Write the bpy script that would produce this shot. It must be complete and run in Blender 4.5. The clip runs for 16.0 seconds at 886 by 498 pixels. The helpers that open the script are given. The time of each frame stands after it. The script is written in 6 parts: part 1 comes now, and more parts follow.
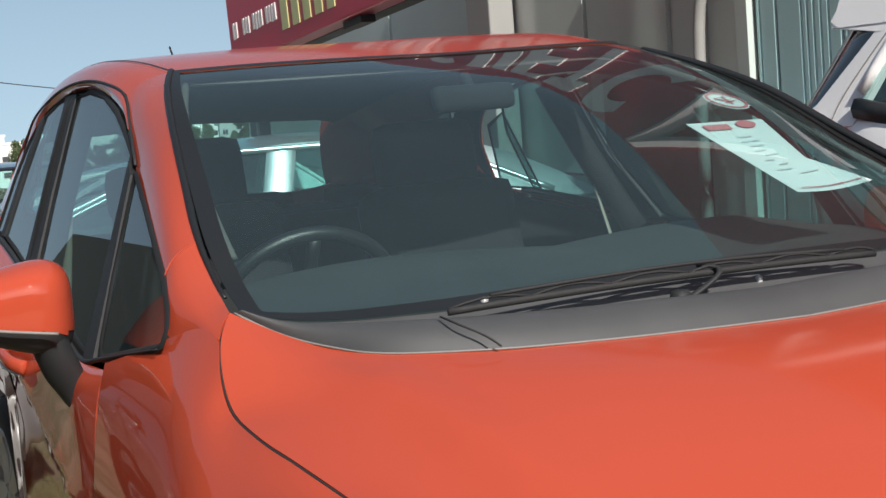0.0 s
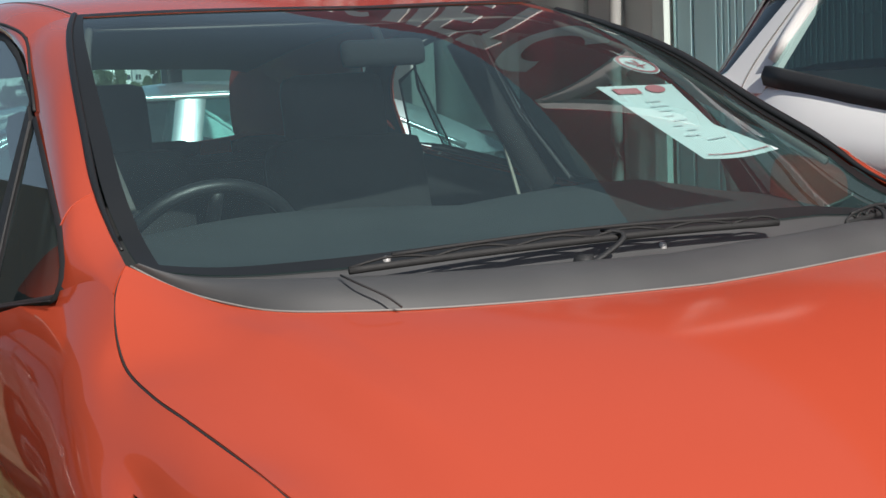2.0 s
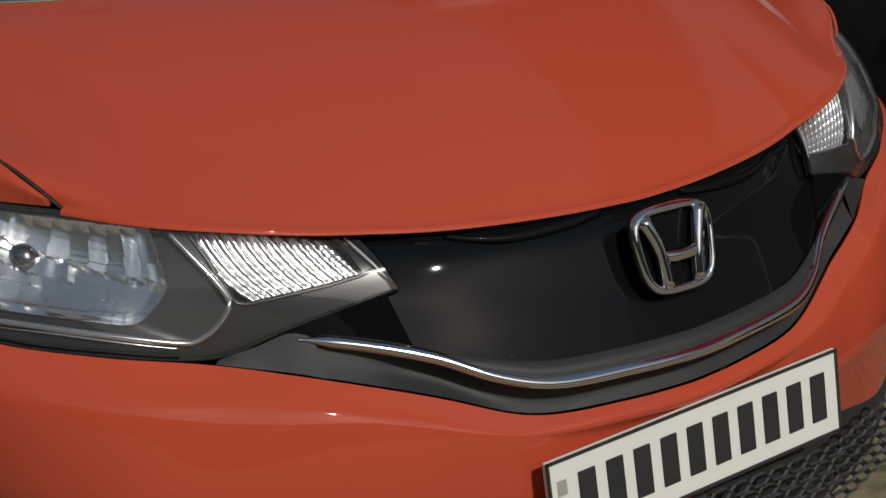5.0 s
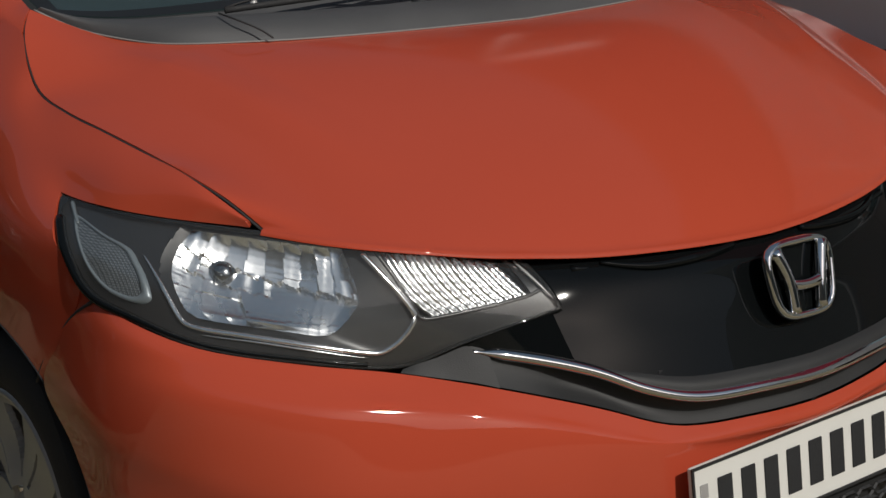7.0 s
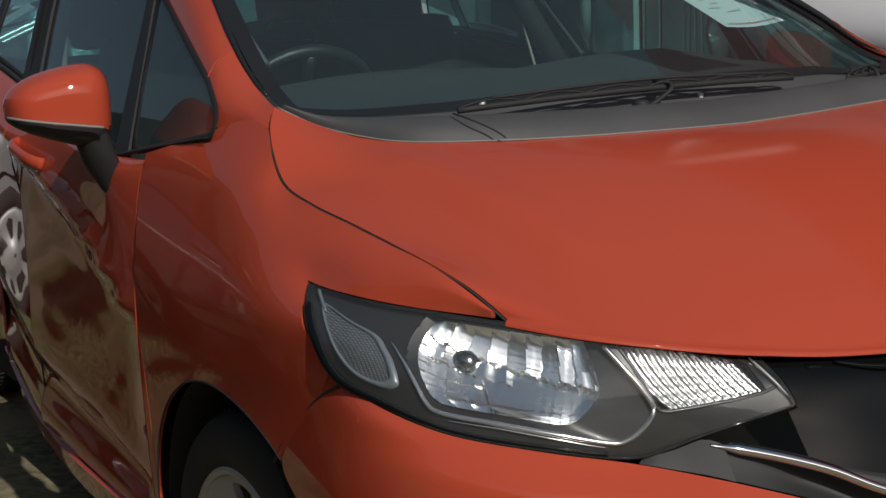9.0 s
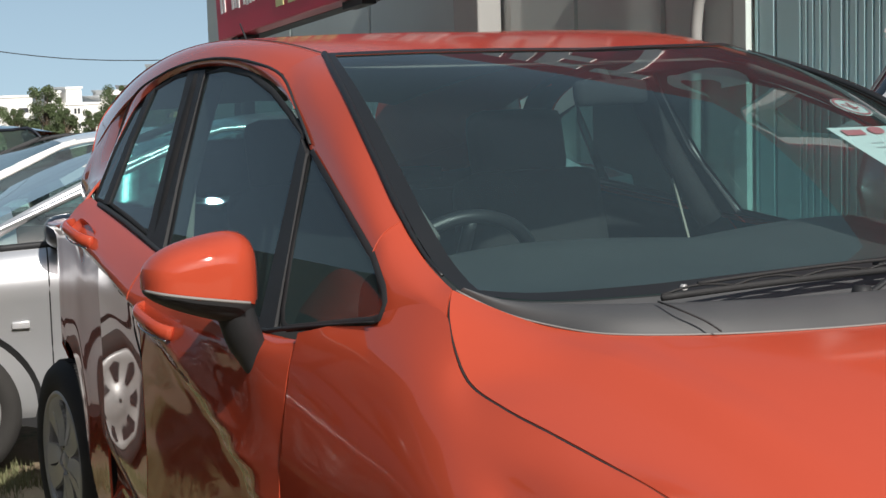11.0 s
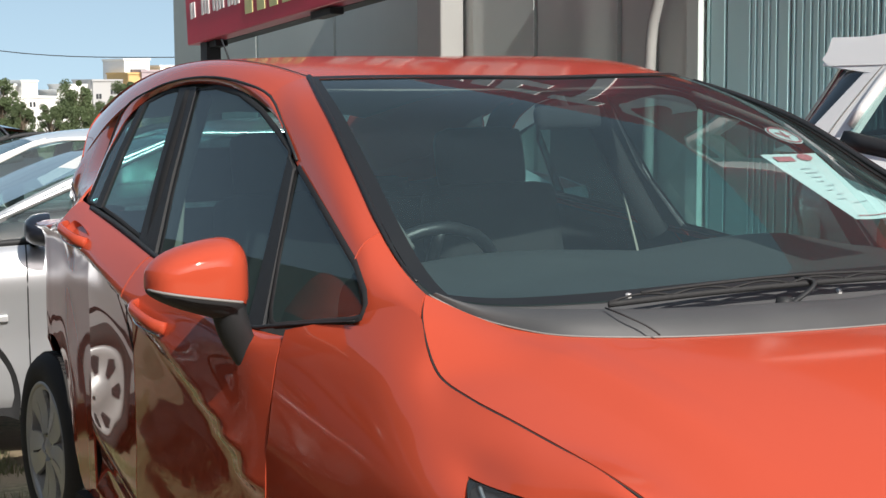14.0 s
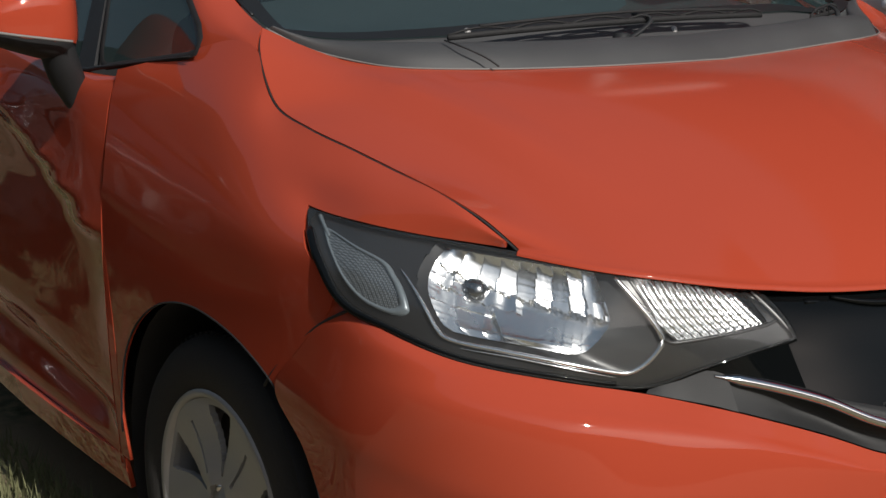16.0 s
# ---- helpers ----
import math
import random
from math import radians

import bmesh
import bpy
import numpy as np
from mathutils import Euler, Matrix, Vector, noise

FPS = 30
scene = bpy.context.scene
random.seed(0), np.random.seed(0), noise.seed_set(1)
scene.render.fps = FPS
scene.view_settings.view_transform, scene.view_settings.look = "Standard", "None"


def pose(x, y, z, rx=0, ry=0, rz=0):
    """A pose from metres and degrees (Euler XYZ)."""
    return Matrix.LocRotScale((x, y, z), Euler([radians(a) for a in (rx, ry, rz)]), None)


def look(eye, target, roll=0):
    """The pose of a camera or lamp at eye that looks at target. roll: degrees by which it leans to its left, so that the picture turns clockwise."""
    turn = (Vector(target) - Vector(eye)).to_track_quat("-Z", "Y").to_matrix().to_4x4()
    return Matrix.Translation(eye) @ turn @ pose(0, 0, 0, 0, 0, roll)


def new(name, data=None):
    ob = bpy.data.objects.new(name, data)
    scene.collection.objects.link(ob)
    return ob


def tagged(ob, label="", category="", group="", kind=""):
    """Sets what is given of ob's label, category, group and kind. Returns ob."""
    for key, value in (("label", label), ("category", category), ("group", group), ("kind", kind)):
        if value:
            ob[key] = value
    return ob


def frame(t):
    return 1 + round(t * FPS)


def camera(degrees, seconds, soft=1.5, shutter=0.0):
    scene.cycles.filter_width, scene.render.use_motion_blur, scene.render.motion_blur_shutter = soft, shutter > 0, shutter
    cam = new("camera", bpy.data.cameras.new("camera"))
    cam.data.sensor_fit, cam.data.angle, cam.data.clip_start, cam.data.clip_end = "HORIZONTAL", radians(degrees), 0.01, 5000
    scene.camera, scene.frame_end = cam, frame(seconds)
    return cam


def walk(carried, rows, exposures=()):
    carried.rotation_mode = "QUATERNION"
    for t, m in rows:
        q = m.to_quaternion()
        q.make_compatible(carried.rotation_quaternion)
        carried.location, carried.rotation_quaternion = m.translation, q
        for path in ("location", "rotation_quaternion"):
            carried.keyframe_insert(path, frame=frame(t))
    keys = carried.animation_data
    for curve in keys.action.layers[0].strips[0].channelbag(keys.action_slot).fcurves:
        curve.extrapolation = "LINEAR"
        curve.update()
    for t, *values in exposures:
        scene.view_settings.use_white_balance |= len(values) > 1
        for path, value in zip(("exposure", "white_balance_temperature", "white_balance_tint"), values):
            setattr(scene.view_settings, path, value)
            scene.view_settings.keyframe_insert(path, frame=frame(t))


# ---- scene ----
cam = camera(30.97, 16.0)
PATH = [
    (0, (1.977, -1.398, 1.392), (0.173, -0.554, 1.202), -4.39),
    (0.5, (1.967, -1.401, 1.4), (0.157, -0.567, 1.227), -3.79),
    (1, (1.935, -1.4, 1.422), (0.115, -0.585, 1.267), -3.21),
    (1.5, (1.935, -1.394, 1.409), (0.147, -0.521, 1.212), -2.88),
    (2, (1.958, -1.374, 1.396), (0.208, -0.438, 1.142), -2.47),
    (2.5, (2.002, -1.343, 1.379), (0.292, -0.345, 1.095), -2.15),
    (3, (2.1, -1.319, 1.357), (0.417, -0.296, 1.011), -3.72),
    (3.5, (2.194, -1.287, 1.331), (0.534, -0.246, 0.932), -6.13),
    (4, (2.288, -1.254, 1.289), (0.635, -0.249, 0.782), -6.81),
    (4.2, (2.338, -1.233, 1.323), (0.685, -0.26, 0.755), -6.68),
    (6.3, (2.163, -1.629, 1.326), (0.624, -0.465, 0.801), -0.98),
    (6.5, (2.208, -1.65, 1.332), (0.661, -0.494, 0.812), -1.20),
    (7, (2.298, -1.685, 1.357), (0.716, -0.571, 0.853), -2.67),
    (7.5, (2.31, -1.748, 1.363), (0.707, -0.644, 0.904), -2.33),
    (8, (2.322, -1.799, 1.352), (0.684, -0.734, 0.926), -1.78),
    (8.5, (2.331, -1.844, 1.351), (0.651, -0.843, 0.934), -2.39),
    (9, (2.283, -1.853, 1.372), (0.59, -0.857, 0.997), -2.28),
    (9.5, (2.167, -1.873, 1.378), (0.446, -0.911, 1.042), -1.67),
    (10, (2.073, -1.836, 1.377), (0.315, -0.922, 1.108), -2.08),
    (10.2, (2.056, -1.841, 1.383), (0.288, -0.939, 1.134), -2.08),
    (12.3, (1.668, -1.862, 1.494), (-0.051, -0.858, 1.3125), -1.36),
    (12.5, (1.79, -1.906, 1.491), (0.064, -0.913, 1.307), -1.1),
    (13, (2.07, -1.99, 1.479), (0.326, -1.032, 1.279), -1.08),
    (13.5, (2.155, -2.029, 1.48), (0.418, -1.059, 1.275), -1.09),
    (14, (2.168, -2.033, 1.483), (0.443, -1.043, 1.265), -0.41),
    (14.5, (2.189, -2.034, 1.471), (0.492, -1.002, 1.234), 0.24),
    (15, (2.205, -2.042, 1.451), (0.556, -0.949, 1.159), 0.10),
    (15.5, (2.179, -2.04, 1.416), (0.584, -0.901, 1.017), 0.00),
    (16, (2.165, -2.042, 1.389), (0.591, -0.904, 0.913), 0.23),
]
walk(cam, [(t, look(e, g, r)) for t, e, g, r in PATH], exposures=[(0.0, 0.38), (1.5, 0.45), (2.5, 0.15), (3.0, 0.0), (3.5, -0.4), (4.2, -0.69), (6.3, -0.67), (9.0, -0.52), (10.0, -0.18), (12.3, 0.67), (14.0, 0.58), (14.8, 0.58), (15.3, 0.31), (16.0, -0.29)])

# ---- light ----
SUN = Vector((0.785, -0.05, 0.60)).normalized()
world = bpy.data.worlds.new("sky")
scene.world = world
world.use_nodes = True
wn = world.node_tree
sky = wn.nodes.new("ShaderNodeTexSky")
sky.sky_type = "NISHITA"
sky.sun_disc = False
sky.sun_elevation = math.asin(SUN.z)
sky.sun_rotation = math.atan2(SUN.x, SUN.y)
sky.air_density, sky.dust_density, sky.ozone_density = 1.0, 1.6, 1.0
wn.nodes["Background"].inputs["Strength"].default_value = 0.11
dome = wn.nodes.new("ShaderNodeMapping")
dome.inputs["Location"].default_value = (0, 0, 0.19)      # the lot lies on a slope: its horizon is low
co = wn.nodes.new("ShaderNodeTexCoord")
wn.links.new(co.outputs["Generated"], dome.inputs["Vector"])
wn.links.new(dome.outputs["Vector"], sky.inputs["Vector"])
haze = wn.nodes.new("ShaderNodeHueSaturation")
haze.inputs["Hue"].default_value, haze.inputs["Saturation"].default_value, haze.inputs["Value"].default_value = 0.482, 0.80, 0.90
wn.links.new(sky.outputs[0], haze.inputs["Color"])
wn.links.new(haze.outputs[0], wn.nodes["Background"].inputs["Color"])
sun = bpy.data.lights.new("sun", "SUN")
sun.energy, sun.angle, sun.color = 4.1, radians(0.53), (1.0, 0.95, 0.88)
sun_ob = new("sun", sun)
sun_ob.matrix_world = look(SUN * 30, (0, 0, 0))


# ---- materials ----
def material(name, color, rough=0.5, metal=0.0, coat=0.0, vary=0.08, scale=6.0, bump=0.0, fine=200.0, spec=0.5, random_piece=0.0):
    m = bpy.data.materials.new(name)
    m.use_nodes = True
    nt = m.node_tree
    b = nt.nodes["Principled BSDF"]
    b.inputs["Roughness"].default_value = rough
    b.inputs["Metallic"].default_value = metal
    b.inputs["Coat Weight"].default_value = coat
    b.inputs["Coat Roughness"].default_value = 0.03
    b.inputs["Coat IOR"].default_value = 1.5
    b.inputs["Specular IOR Level"].default_value = spec
    tc = nt.nodes.new("ShaderNodeTexCoord")
    big = nt.nodes.new("ShaderNodeTexNoise")
    big.inputs["Scale"].default_value = scale
    big.inputs["Detail"].default_value = 6
    nt.links.new(tc.outputs["Object"], big.inputs["Vector"])
    mix = nt.nodes.new("ShaderNodeMix")
    mix.data_type = "RGBA"
    mix.inputs["A"].default_value = (*[c * (1 - vary) for c in color], 1)
    mix.inputs["B"].default_value = (*[min(1, c * (1 + vary)) for c in color], 1)
    nt.links.new(big.outputs["Fac"], mix.inputs["Factor"])
    out = mix.outputs["Result"]
    if random_piece:
        info = nt.nodes.new("ShaderNodeObjectInfo")
        hsv = nt.nodes.new("ShaderNodeHueSaturation")
        mp = nt.nodes.new("ShaderNodeMapRange")
        mp.inputs["To Min"].default_value, mp.inputs["To Max"].default_value = 1 - random_piece, 1 + random_piece
        nt.links.new(info.outputs["Random"], mp.inputs["Value"])
        nt.links.new(mp.outputs["Result"], hsv.inputs["Value"])
        nt.links.new(out, hsv.inputs["Color"])
        out = hsv.outputs["Color"]
    nt.links.new(out, b.inputs["Base Color"])
    rr = nt.nodes.new("ShaderNodeMapRange")
    rr.inputs["To Min"].default_value, rr.inputs["To Max"].default_value = rough * 0.85, min(1, rough * 1.18)
    nt.links.new(big.outputs["Fac"], rr.inputs["Value"])
    nt.links.new(rr.outputs["Result"], b.inputs["Roughness"])
    if bump:
        small = nt.nodes.new("ShaderNodeTexNoise")
        small.inputs["Scale"].default_value = fine
        small.inputs["Detail"].default_value = 4
        nt.links.new(tc.outputs["Object"], small.inputs["Vector"])
        bp = nt.nodes.new("ShaderNodeBump")
        bp.inputs["Strength"].default_value = bump
        bp.inputs["Distance"].default_value = 0.002
        nt.links.new(small.outputs["Fac"], bp.inputs["Height"])
        nt.links.new(bp.outputs["Normal"], b.inputs["Normal"])
    return m


def glass(name, tint, ior=1.5, film_share=0.0, haze=0.0, film_color=(0.30, 0.45, 0.47)):
    m = bpy.data.materials.new(name)
    m.use_nodes = True
    nt = m.node_tree
    nt.nodes.remove(nt.nodes["Principled BSDF"])
    tr, gl, lw, power, fr, mx = (nt.nodes.new("ShaderNode" + k) for k in ("BsdfTransparent", "BsdfGlossy", "LayerWeight", "Math", "MapRange", "MixShader"))
    tr.inputs["Color"].default_value = (*tint, 1)
    gl.inputs["Roughness"].default_value = haze
    lw.inputs["Blend"].default_value = 0.5
    power.operation, power.inputs[1].default_value = "POWER", 5.0
    fr.inputs["To Min"].default_value = ((ior - 1) / (ior + 1)) ** 2      # a thin pane mirrors alike from both sides
    nt.links.new(lw.outputs["Facing"], power.inputs[0])
    nt.links.new(power.outputs[0], fr.inputs["Value"])
    nt.links.new(fr.outputs[0], mx.inputs[0])
    nt.links.new(tr.outputs[0], mx.inputs[1])
    nt.links.new(gl.outputs[0], mx.inputs[2])
    last = mx
    # Diffuse film: dust, and on some panes a painted veil of light
    if film_share:
        film, add, tc, ns, mr = (nt.nodes.new("ShaderNode" + k) for k in ("BsdfDiffuse", "MixShader", "TexCoord", "TexNoise", "MapRange"))
        film.inputs["Color"].default_value = (*film_color, 1)
        ns.inputs["Scale"].default_value, ns.inputs["Detail"].default_value = 7.0, 8.0
        mr.inputs["To Min"].default_value, mr.inputs["To Max"].default_value = film_share * .7, film_share * 1.3
        nt.links.new(tc.outputs["Object"], ns.inputs["Vector"])
        nt.links.new(ns.outputs["Fac"], mr.inputs["Value"])
        nt.links.new(mr.outputs["Result"], add.inputs[0])
        nt.links.new(mx.outputs[0], add.inputs[1])
        nt.links.new(film.outputs[0], add.inputs[2])
        last = add
    nt.links.new(last.outputs[0], nt.nodes["Material Output"].inputs["Surface"])
    return m


PAINT = material("orange_paint", (0.43, 0.064, 0.031), 0.45, 0.0, 1.0, 0.05, 2.5, spec=0.0)
nt = PAINT.node_tree
geo, split, dusty = (nt.nodes.new("ShaderNode" + k) for k in ("NewGeometry", "SeparateXYZ", "MapRange"))
dusty.inputs["From Min"].default_value, dusty.inputs["From Max"].default_value = 0.45, 0.95
dusty.inputs["To Min"].default_value, dusty.inputs["To Max"].default_value = 0.025, 0.125
nt.links.new(geo.outputs["Normal"], split.inputs[0])
nt.links.new(split.outputs["Z"], dusty.inputs["Value"])
nt.links.new(dusty.outputs["Result"], nt.nodes["Principled BSDF"].inputs["Coat Roughness"])
BLACK_PLASTIC = material("black_plastic", (0.026, 0.027, 0.029), 0.55, 0, 0, 0.2, 14, 0.25, 900, spec=0.3)
GLOSS_BLACK = material("gloss_black", (0.004, 0.0048, 0.0052), 0.3, 0, 0.55, 0.1, 5, spec=0.0)
RUBBER = material("rubber", (0.018, 0.018, 0.019), 0.7, 0, 0, 0.25, 20, 0.3, 300)
CHROME = material("chrome", (0.78, 0.79, 0.80), 0.07, 1.0, 0, 0.03, 10)
SILVER = material("silver_wheel", (0.46, 0.455, 0.45), 0.42, 0.35, 0.2, 0.12, 12)
CABIN = material("cabin_cloth", (0.007, 0.007, 0.008), 0.9, 0, 0, 0.25, 30, 0.4, 400)
DASH = material("dashboard_vinyl", (0.034, 0.036, 0.037), 0.6, 0, 0, 0.2, 8, 0.5, 600)
GLASS = glass("green_tinted_glass", (0.62, 0.86, 0.84), 2.05, 0.036)
# The teal film lifts these panes in place of the lit cabin behind
SIDEGLASS = glass("green_side_glass", (0.25, 0.42, 0.41), 1.45, 0.048)
# White film: slightly frosted plastic plus a veil imitating sun glare in the lamp
LENS = glass("clear_lens", (0.95, 0.97, 0.97), film_share=0.024, haze=0.06, film_color=(0.80, 0.82, 0.83))


# ---- mesh helpers ----
def curve(pts, n, even=True):
    """A smooth curve through the points, n places along it."""
    p = np.array(pts, float)
    if len(p) == 2:
        return p[0] + np.linspace(0, 1, n)[:, None] * (p[1] - p[0])
    d = np.maximum(np.linalg.norm(np.diff(p, axis=0), axis=1), 1e-6)
    t = np.r_[0, np.cumsum(np.sqrt(d))]
    tan = np.empty_like(p)
    sl = np.diff(p, axis=0) / np.diff(t)[:, None]
    h = np.diff(t)[:, None]
    tan[1:-1] = (sl[:-1] * h[1:] + sl[1:] * h[:-1]) / (h[1:] + h[:-1])
    tan[0], tan[-1] = 1.5 * sl[0] - 0.5 * tan[1], 1.5 * sl[-1] - 0.5 * tan[-2]

    def at(s):
        k = np.clip(np.searchsorted(t, s, "right") - 1, 0, len(sl) - 1)
        hh = (t[k + 1] - t[k])[:, None]
        u = ((s - t[k])[:, None]) / hh
        return (2 * u**3 - 3 * u**2 + 1) * p[k] + (u**3 - 2 * u**2 + u) * hh * tan[k] + (3 * u**2 - 2 * u**3) * p[k + 1] + (u**3 - u**2) * hh * tan[k + 1]

    if not even:
        return at(np.linspace(0, t[-1], n))
    fine = at(np.linspace(0, t[-1], 12 * len(p)))
    a = np.r_[0, np.cumsum(np.linalg.norm(np.diff(fine, axis=0), axis=1))]
    s = np.interp(np.linspace(0, a[-1], n), a, np.linspace(0, t[-1], 12 * len(p)))
    return at(s)


def sheet(curves, nu, nv):
    """A smooth surface over curves that run side by side."""
    c = np.array([curve(k, nu) for k in curves])
    return np.array([curve(c[:, i], nv, False) for i in range(nu)])


def add_grid(bm, g, out=None, closed=False):
    g = np.asarray(g, float)
    vs = [[bm.verts.new(p) for p in row] for row in g]
    n, m = len(vs), len(vs[0])
    d = np.cross(g[n // 2, min(m // 2 + 1, m - 1)] - g[n // 2, m // 2 - 1], g[min(n // 2 + 1, n - 1), m // 2] - g[n // 2 - 1, m // 2])
    turn = out is not None and float(d @ np.array(out, float)) < 0
    for i in range(n - 1 + (1 if closed else 0)):
        for j in range(m - 1):
            q = [vs[i][j], vs[i][j + 1], vs[(i + 1) % n][j + 1], vs[(i + 1) % n][j]]
            if turn:
                q.reverse()
            try:
                bm.faces.new(q)
            except ValueError:
                pass
    return vs


def add_tube(bm, pts, r, seg=8, n=None, flat=1.0):
    p = curve(pts, n or max(8, 4 * len(pts)))
    rows = []
    for i, q in enumerate(p):
        t = p[min(i + 1, len(p) - 1)] - p[max(i - 1, 0)]
        t /= np.linalg.norm(t) + 1e-9
        a = np.cross(t, (0, 0, 1.0))
        if np.linalg.norm(a) < 1e-3:
            a = np.cross(t, (0, 1.0, 0))
        a /= np.linalg.norm(a)
        b = np.cross(a, t)
        rr = float(np.interp(i / (len(p) - 1), np.linspace(0, 1, len(r)), r)) if isinstance(r, (list, tuple)) else r
        rows.append([q + rr * (math.cos(k) * a + flat * math.sin(k) * b) for k in np.linspace(0, 2 * math.pi, seg + 1)[:-1]])
    g = np.array(rows)
    vs = [[bm.verts.new(v) for v in row] for row in g]
    for i in range(len(vs) - 1):
        for k in range(seg):
            bm.faces.new((vs[i][k], vs[i][(k + 1) % seg], vs[i + 1][(k + 1) % seg], vs[i + 1][k]))
    for end in (vs[0][::-1], vs[-1]):
        bm.faces.new(end)


def add_box(bm, lo, hi, m=None, bevel=0.0):
    r = bmesh.ops.create_cube(bm, size=1.0)
    lo, hi = Vector(lo), Vector(hi)
    t = Matrix.Translation((lo + hi) / 2) @ Matrix.Diagonal((*(hi - lo), 1))
    bmesh.ops.transform(bm, matrix=(m or Matrix()) @ t, verts=r["verts"])
    if bevel:
        es = list({e for v in r["verts"] for e in v.link_edges})
        bmesh.ops.bevel(bm, geom=es, offset=bevel, segments=2, affect="EDGES", profile=0.6)


def add_lathe(bm, prof, centre, axis="y", seg=48, sign=1):
    rows = []
    for k in np.linspace(0, 2 * math.pi, seg + 1)[:-1]:
        c, s = math.cos(k), math.sin(k)
        if axis == "y":
            rows.append([(centre[0] + r * c, centre[1] + sign * h, centre[2] + r * s) for r, h in prof])
        elif axis == "x":
            rows.append([(centre[0] + h, centre[1] + r * c, centre[2] + r * s) for r, h in prof])
        else:
            rows.append([(centre[0] + r * c, centre[1] + r * s, centre[2] + h) for r, h in prof])
    add_grid(bm, rows, closed=True)


def part(name, bm, mat, parent=None, label="", thick=0.0, smooth=True, weld=True, angle=None):
    if weld:
        bmesh.ops.remove_doubles(bm, verts=bm.verts, dist=1e-5)
    if thick:
        for e in bm.edges:
            if len(e.link_faces) == 1:
                e.smooth = False
    me = bpy.data.meshes.new(name)
    bm.to_mesh(me)
    bm.free()
    me.materials.append(mat)
    if smooth:
        me.shade_smooth()
        if angle:
            me.set_sharp_from_angle(angle=radians(angle))
    ob = new(name, me)
    if parent is not None:
        ob.parent = parent
        ob.matrix_parent_inverse = parent.matrix_world.inverted()
    if thick:
        md = ob.modifiers.new("thickness", "SOLIDIFY")
        md.thickness, md.offset = thick, -1
    if label:
        ob["label"] = label
    return ob


def thing(name, at, label, category, group="", kind=""):
    ob = new(name)
    ob.location = at
    ob.empty_display_size = 0.1
    bpy.context.view_layer.update()
    return tagged(ob, label, category, group, kind)


# ---- the ground ----
def ground_z(x, y):
    back = min(max(0.0, -3.0 - x), 320.0)
    return -.14 * (1 - math.exp(-back)) - .034 * back


def build_ground():
    xs = np.r_[np.linspace(-8, 4, 90), np.linspace(4.5, 30, 20), np.geomspace(31, 900, 14)]
    xs = np.r_[-np.geomspace(8.3, 900, 34)[::-1], xs]
    ys = np.r_[-np.geomspace(5, 900, 24)[::-1], np.linspace(-4.9, 4.9, 80), np.geomspace(5, 900, 24)]
    g = [[(x, y, ground_z(x, y) + (0.012 * noise.noise((x * 2.3, y * 2.3, 0)) if abs(x) < 9 and abs(y) < 6 else 0)) for y in ys] for x in xs]
    bm = bmesh.new()
    add_grid(bm, g, (0, 0, 1))
    return tagged(part("ground", bm, GROUND, weld=False), "dry sandy earth with patches of worn green grass", "ground", kind="structure")


GROUND = material("dry_earth", (0.25, 0.195, 0.125), 0.95, 0, 0, 0.3, 1.5, 0.8, 60)


def worn_grass(m):
    """Green and straw-coloured patches over the bare earth."""
    nt = m.node_tree
    b = nt.nodes["Principled BSDF"]
    base = b.inputs["Base Color"].links[0].from_socket
    tc, ns, fine, ramp, mix, gm = (nt.nodes.new("ShaderNode" + k) for k in ("TexCoord", "TexNoise", "TexNoise", "ValToRGB", "Mix", "ValToRGB"))
    ns.inputs["Scale"].default_value, ns.inputs["Detail"].default_value = 1.1, 9.0
    fine.inputs["Scale"].default_value, fine.inputs["Detail"].default_value = 26.0, 6.0
    ramp.color_ramp.elements[0].position, ramp.color_ramp.elements[1].position = 0.44, 0.56
    gm.color_ramp.elements[0].position, gm.color_ramp.elements[1].position = 0.38, 0.62
    gm.color_ramp.elements[0].color, gm.color_ramp.elements[1].color = (0.085, 0.09, 0.04, 1), (0.25, 0.215, 0.125, 1)
    mix.data_type = "RGBA"
    nt.links.new(tc.outputs["Object"], ns.inputs["Vector"])
    nt.links.new(tc.outputs["Object"], fine.inputs["Vector"])
    nt.links.new(ns.outputs["Fac"], ramp.inputs["Fac"])
    nt.links.new(fine.outputs["Fac"], gm.inputs["Fac"])
    nt.links.new(ramp.outputs["Color"], mix.inputs["Factor"])
    nt.links.new(base, mix.inputs["A"])
    nt.links.new(gm.outputs["Color"], mix.inputs["B"])
    nt.links.new(mix.outputs["Result"], b.inputs["Base Color"])


worn_grass(GROUND)
build_ground()

PLATE = material("plate_white", (0.72, 0.72, 0.68), 0.35, 0, 0, 0.06, 12)
MIRROR = material("reflector_chrome", (0.95, 0.96, 0.97), 0.26, 1.0, 0, 0.02, 20)
DARKCHROME = material("dark_chrome", (0.30, 0.31, 0.32), 0.2, 1.0)
LEDGEGREY = material("matt_grey_plastic", (0.020, 0.021, 0.022), 0.6, 0, 0, 0.15, 12, 0.2, 600)
CERAMIC = material("black_ceramic", (0.012, 0.013, 0.014), 0.45, 0, 0, 0.1, 5)
RIBBED = material("ribbed_reflector", (0.94, 0.95, 0.96), 0.26, 0.95, 0.0, 0.02, 20)
BEZEL = material("lamp_bezel_charcoal", (0.017, 0.0165, 0.0165), 0.32, 0, 0.5, 0.15, 12)
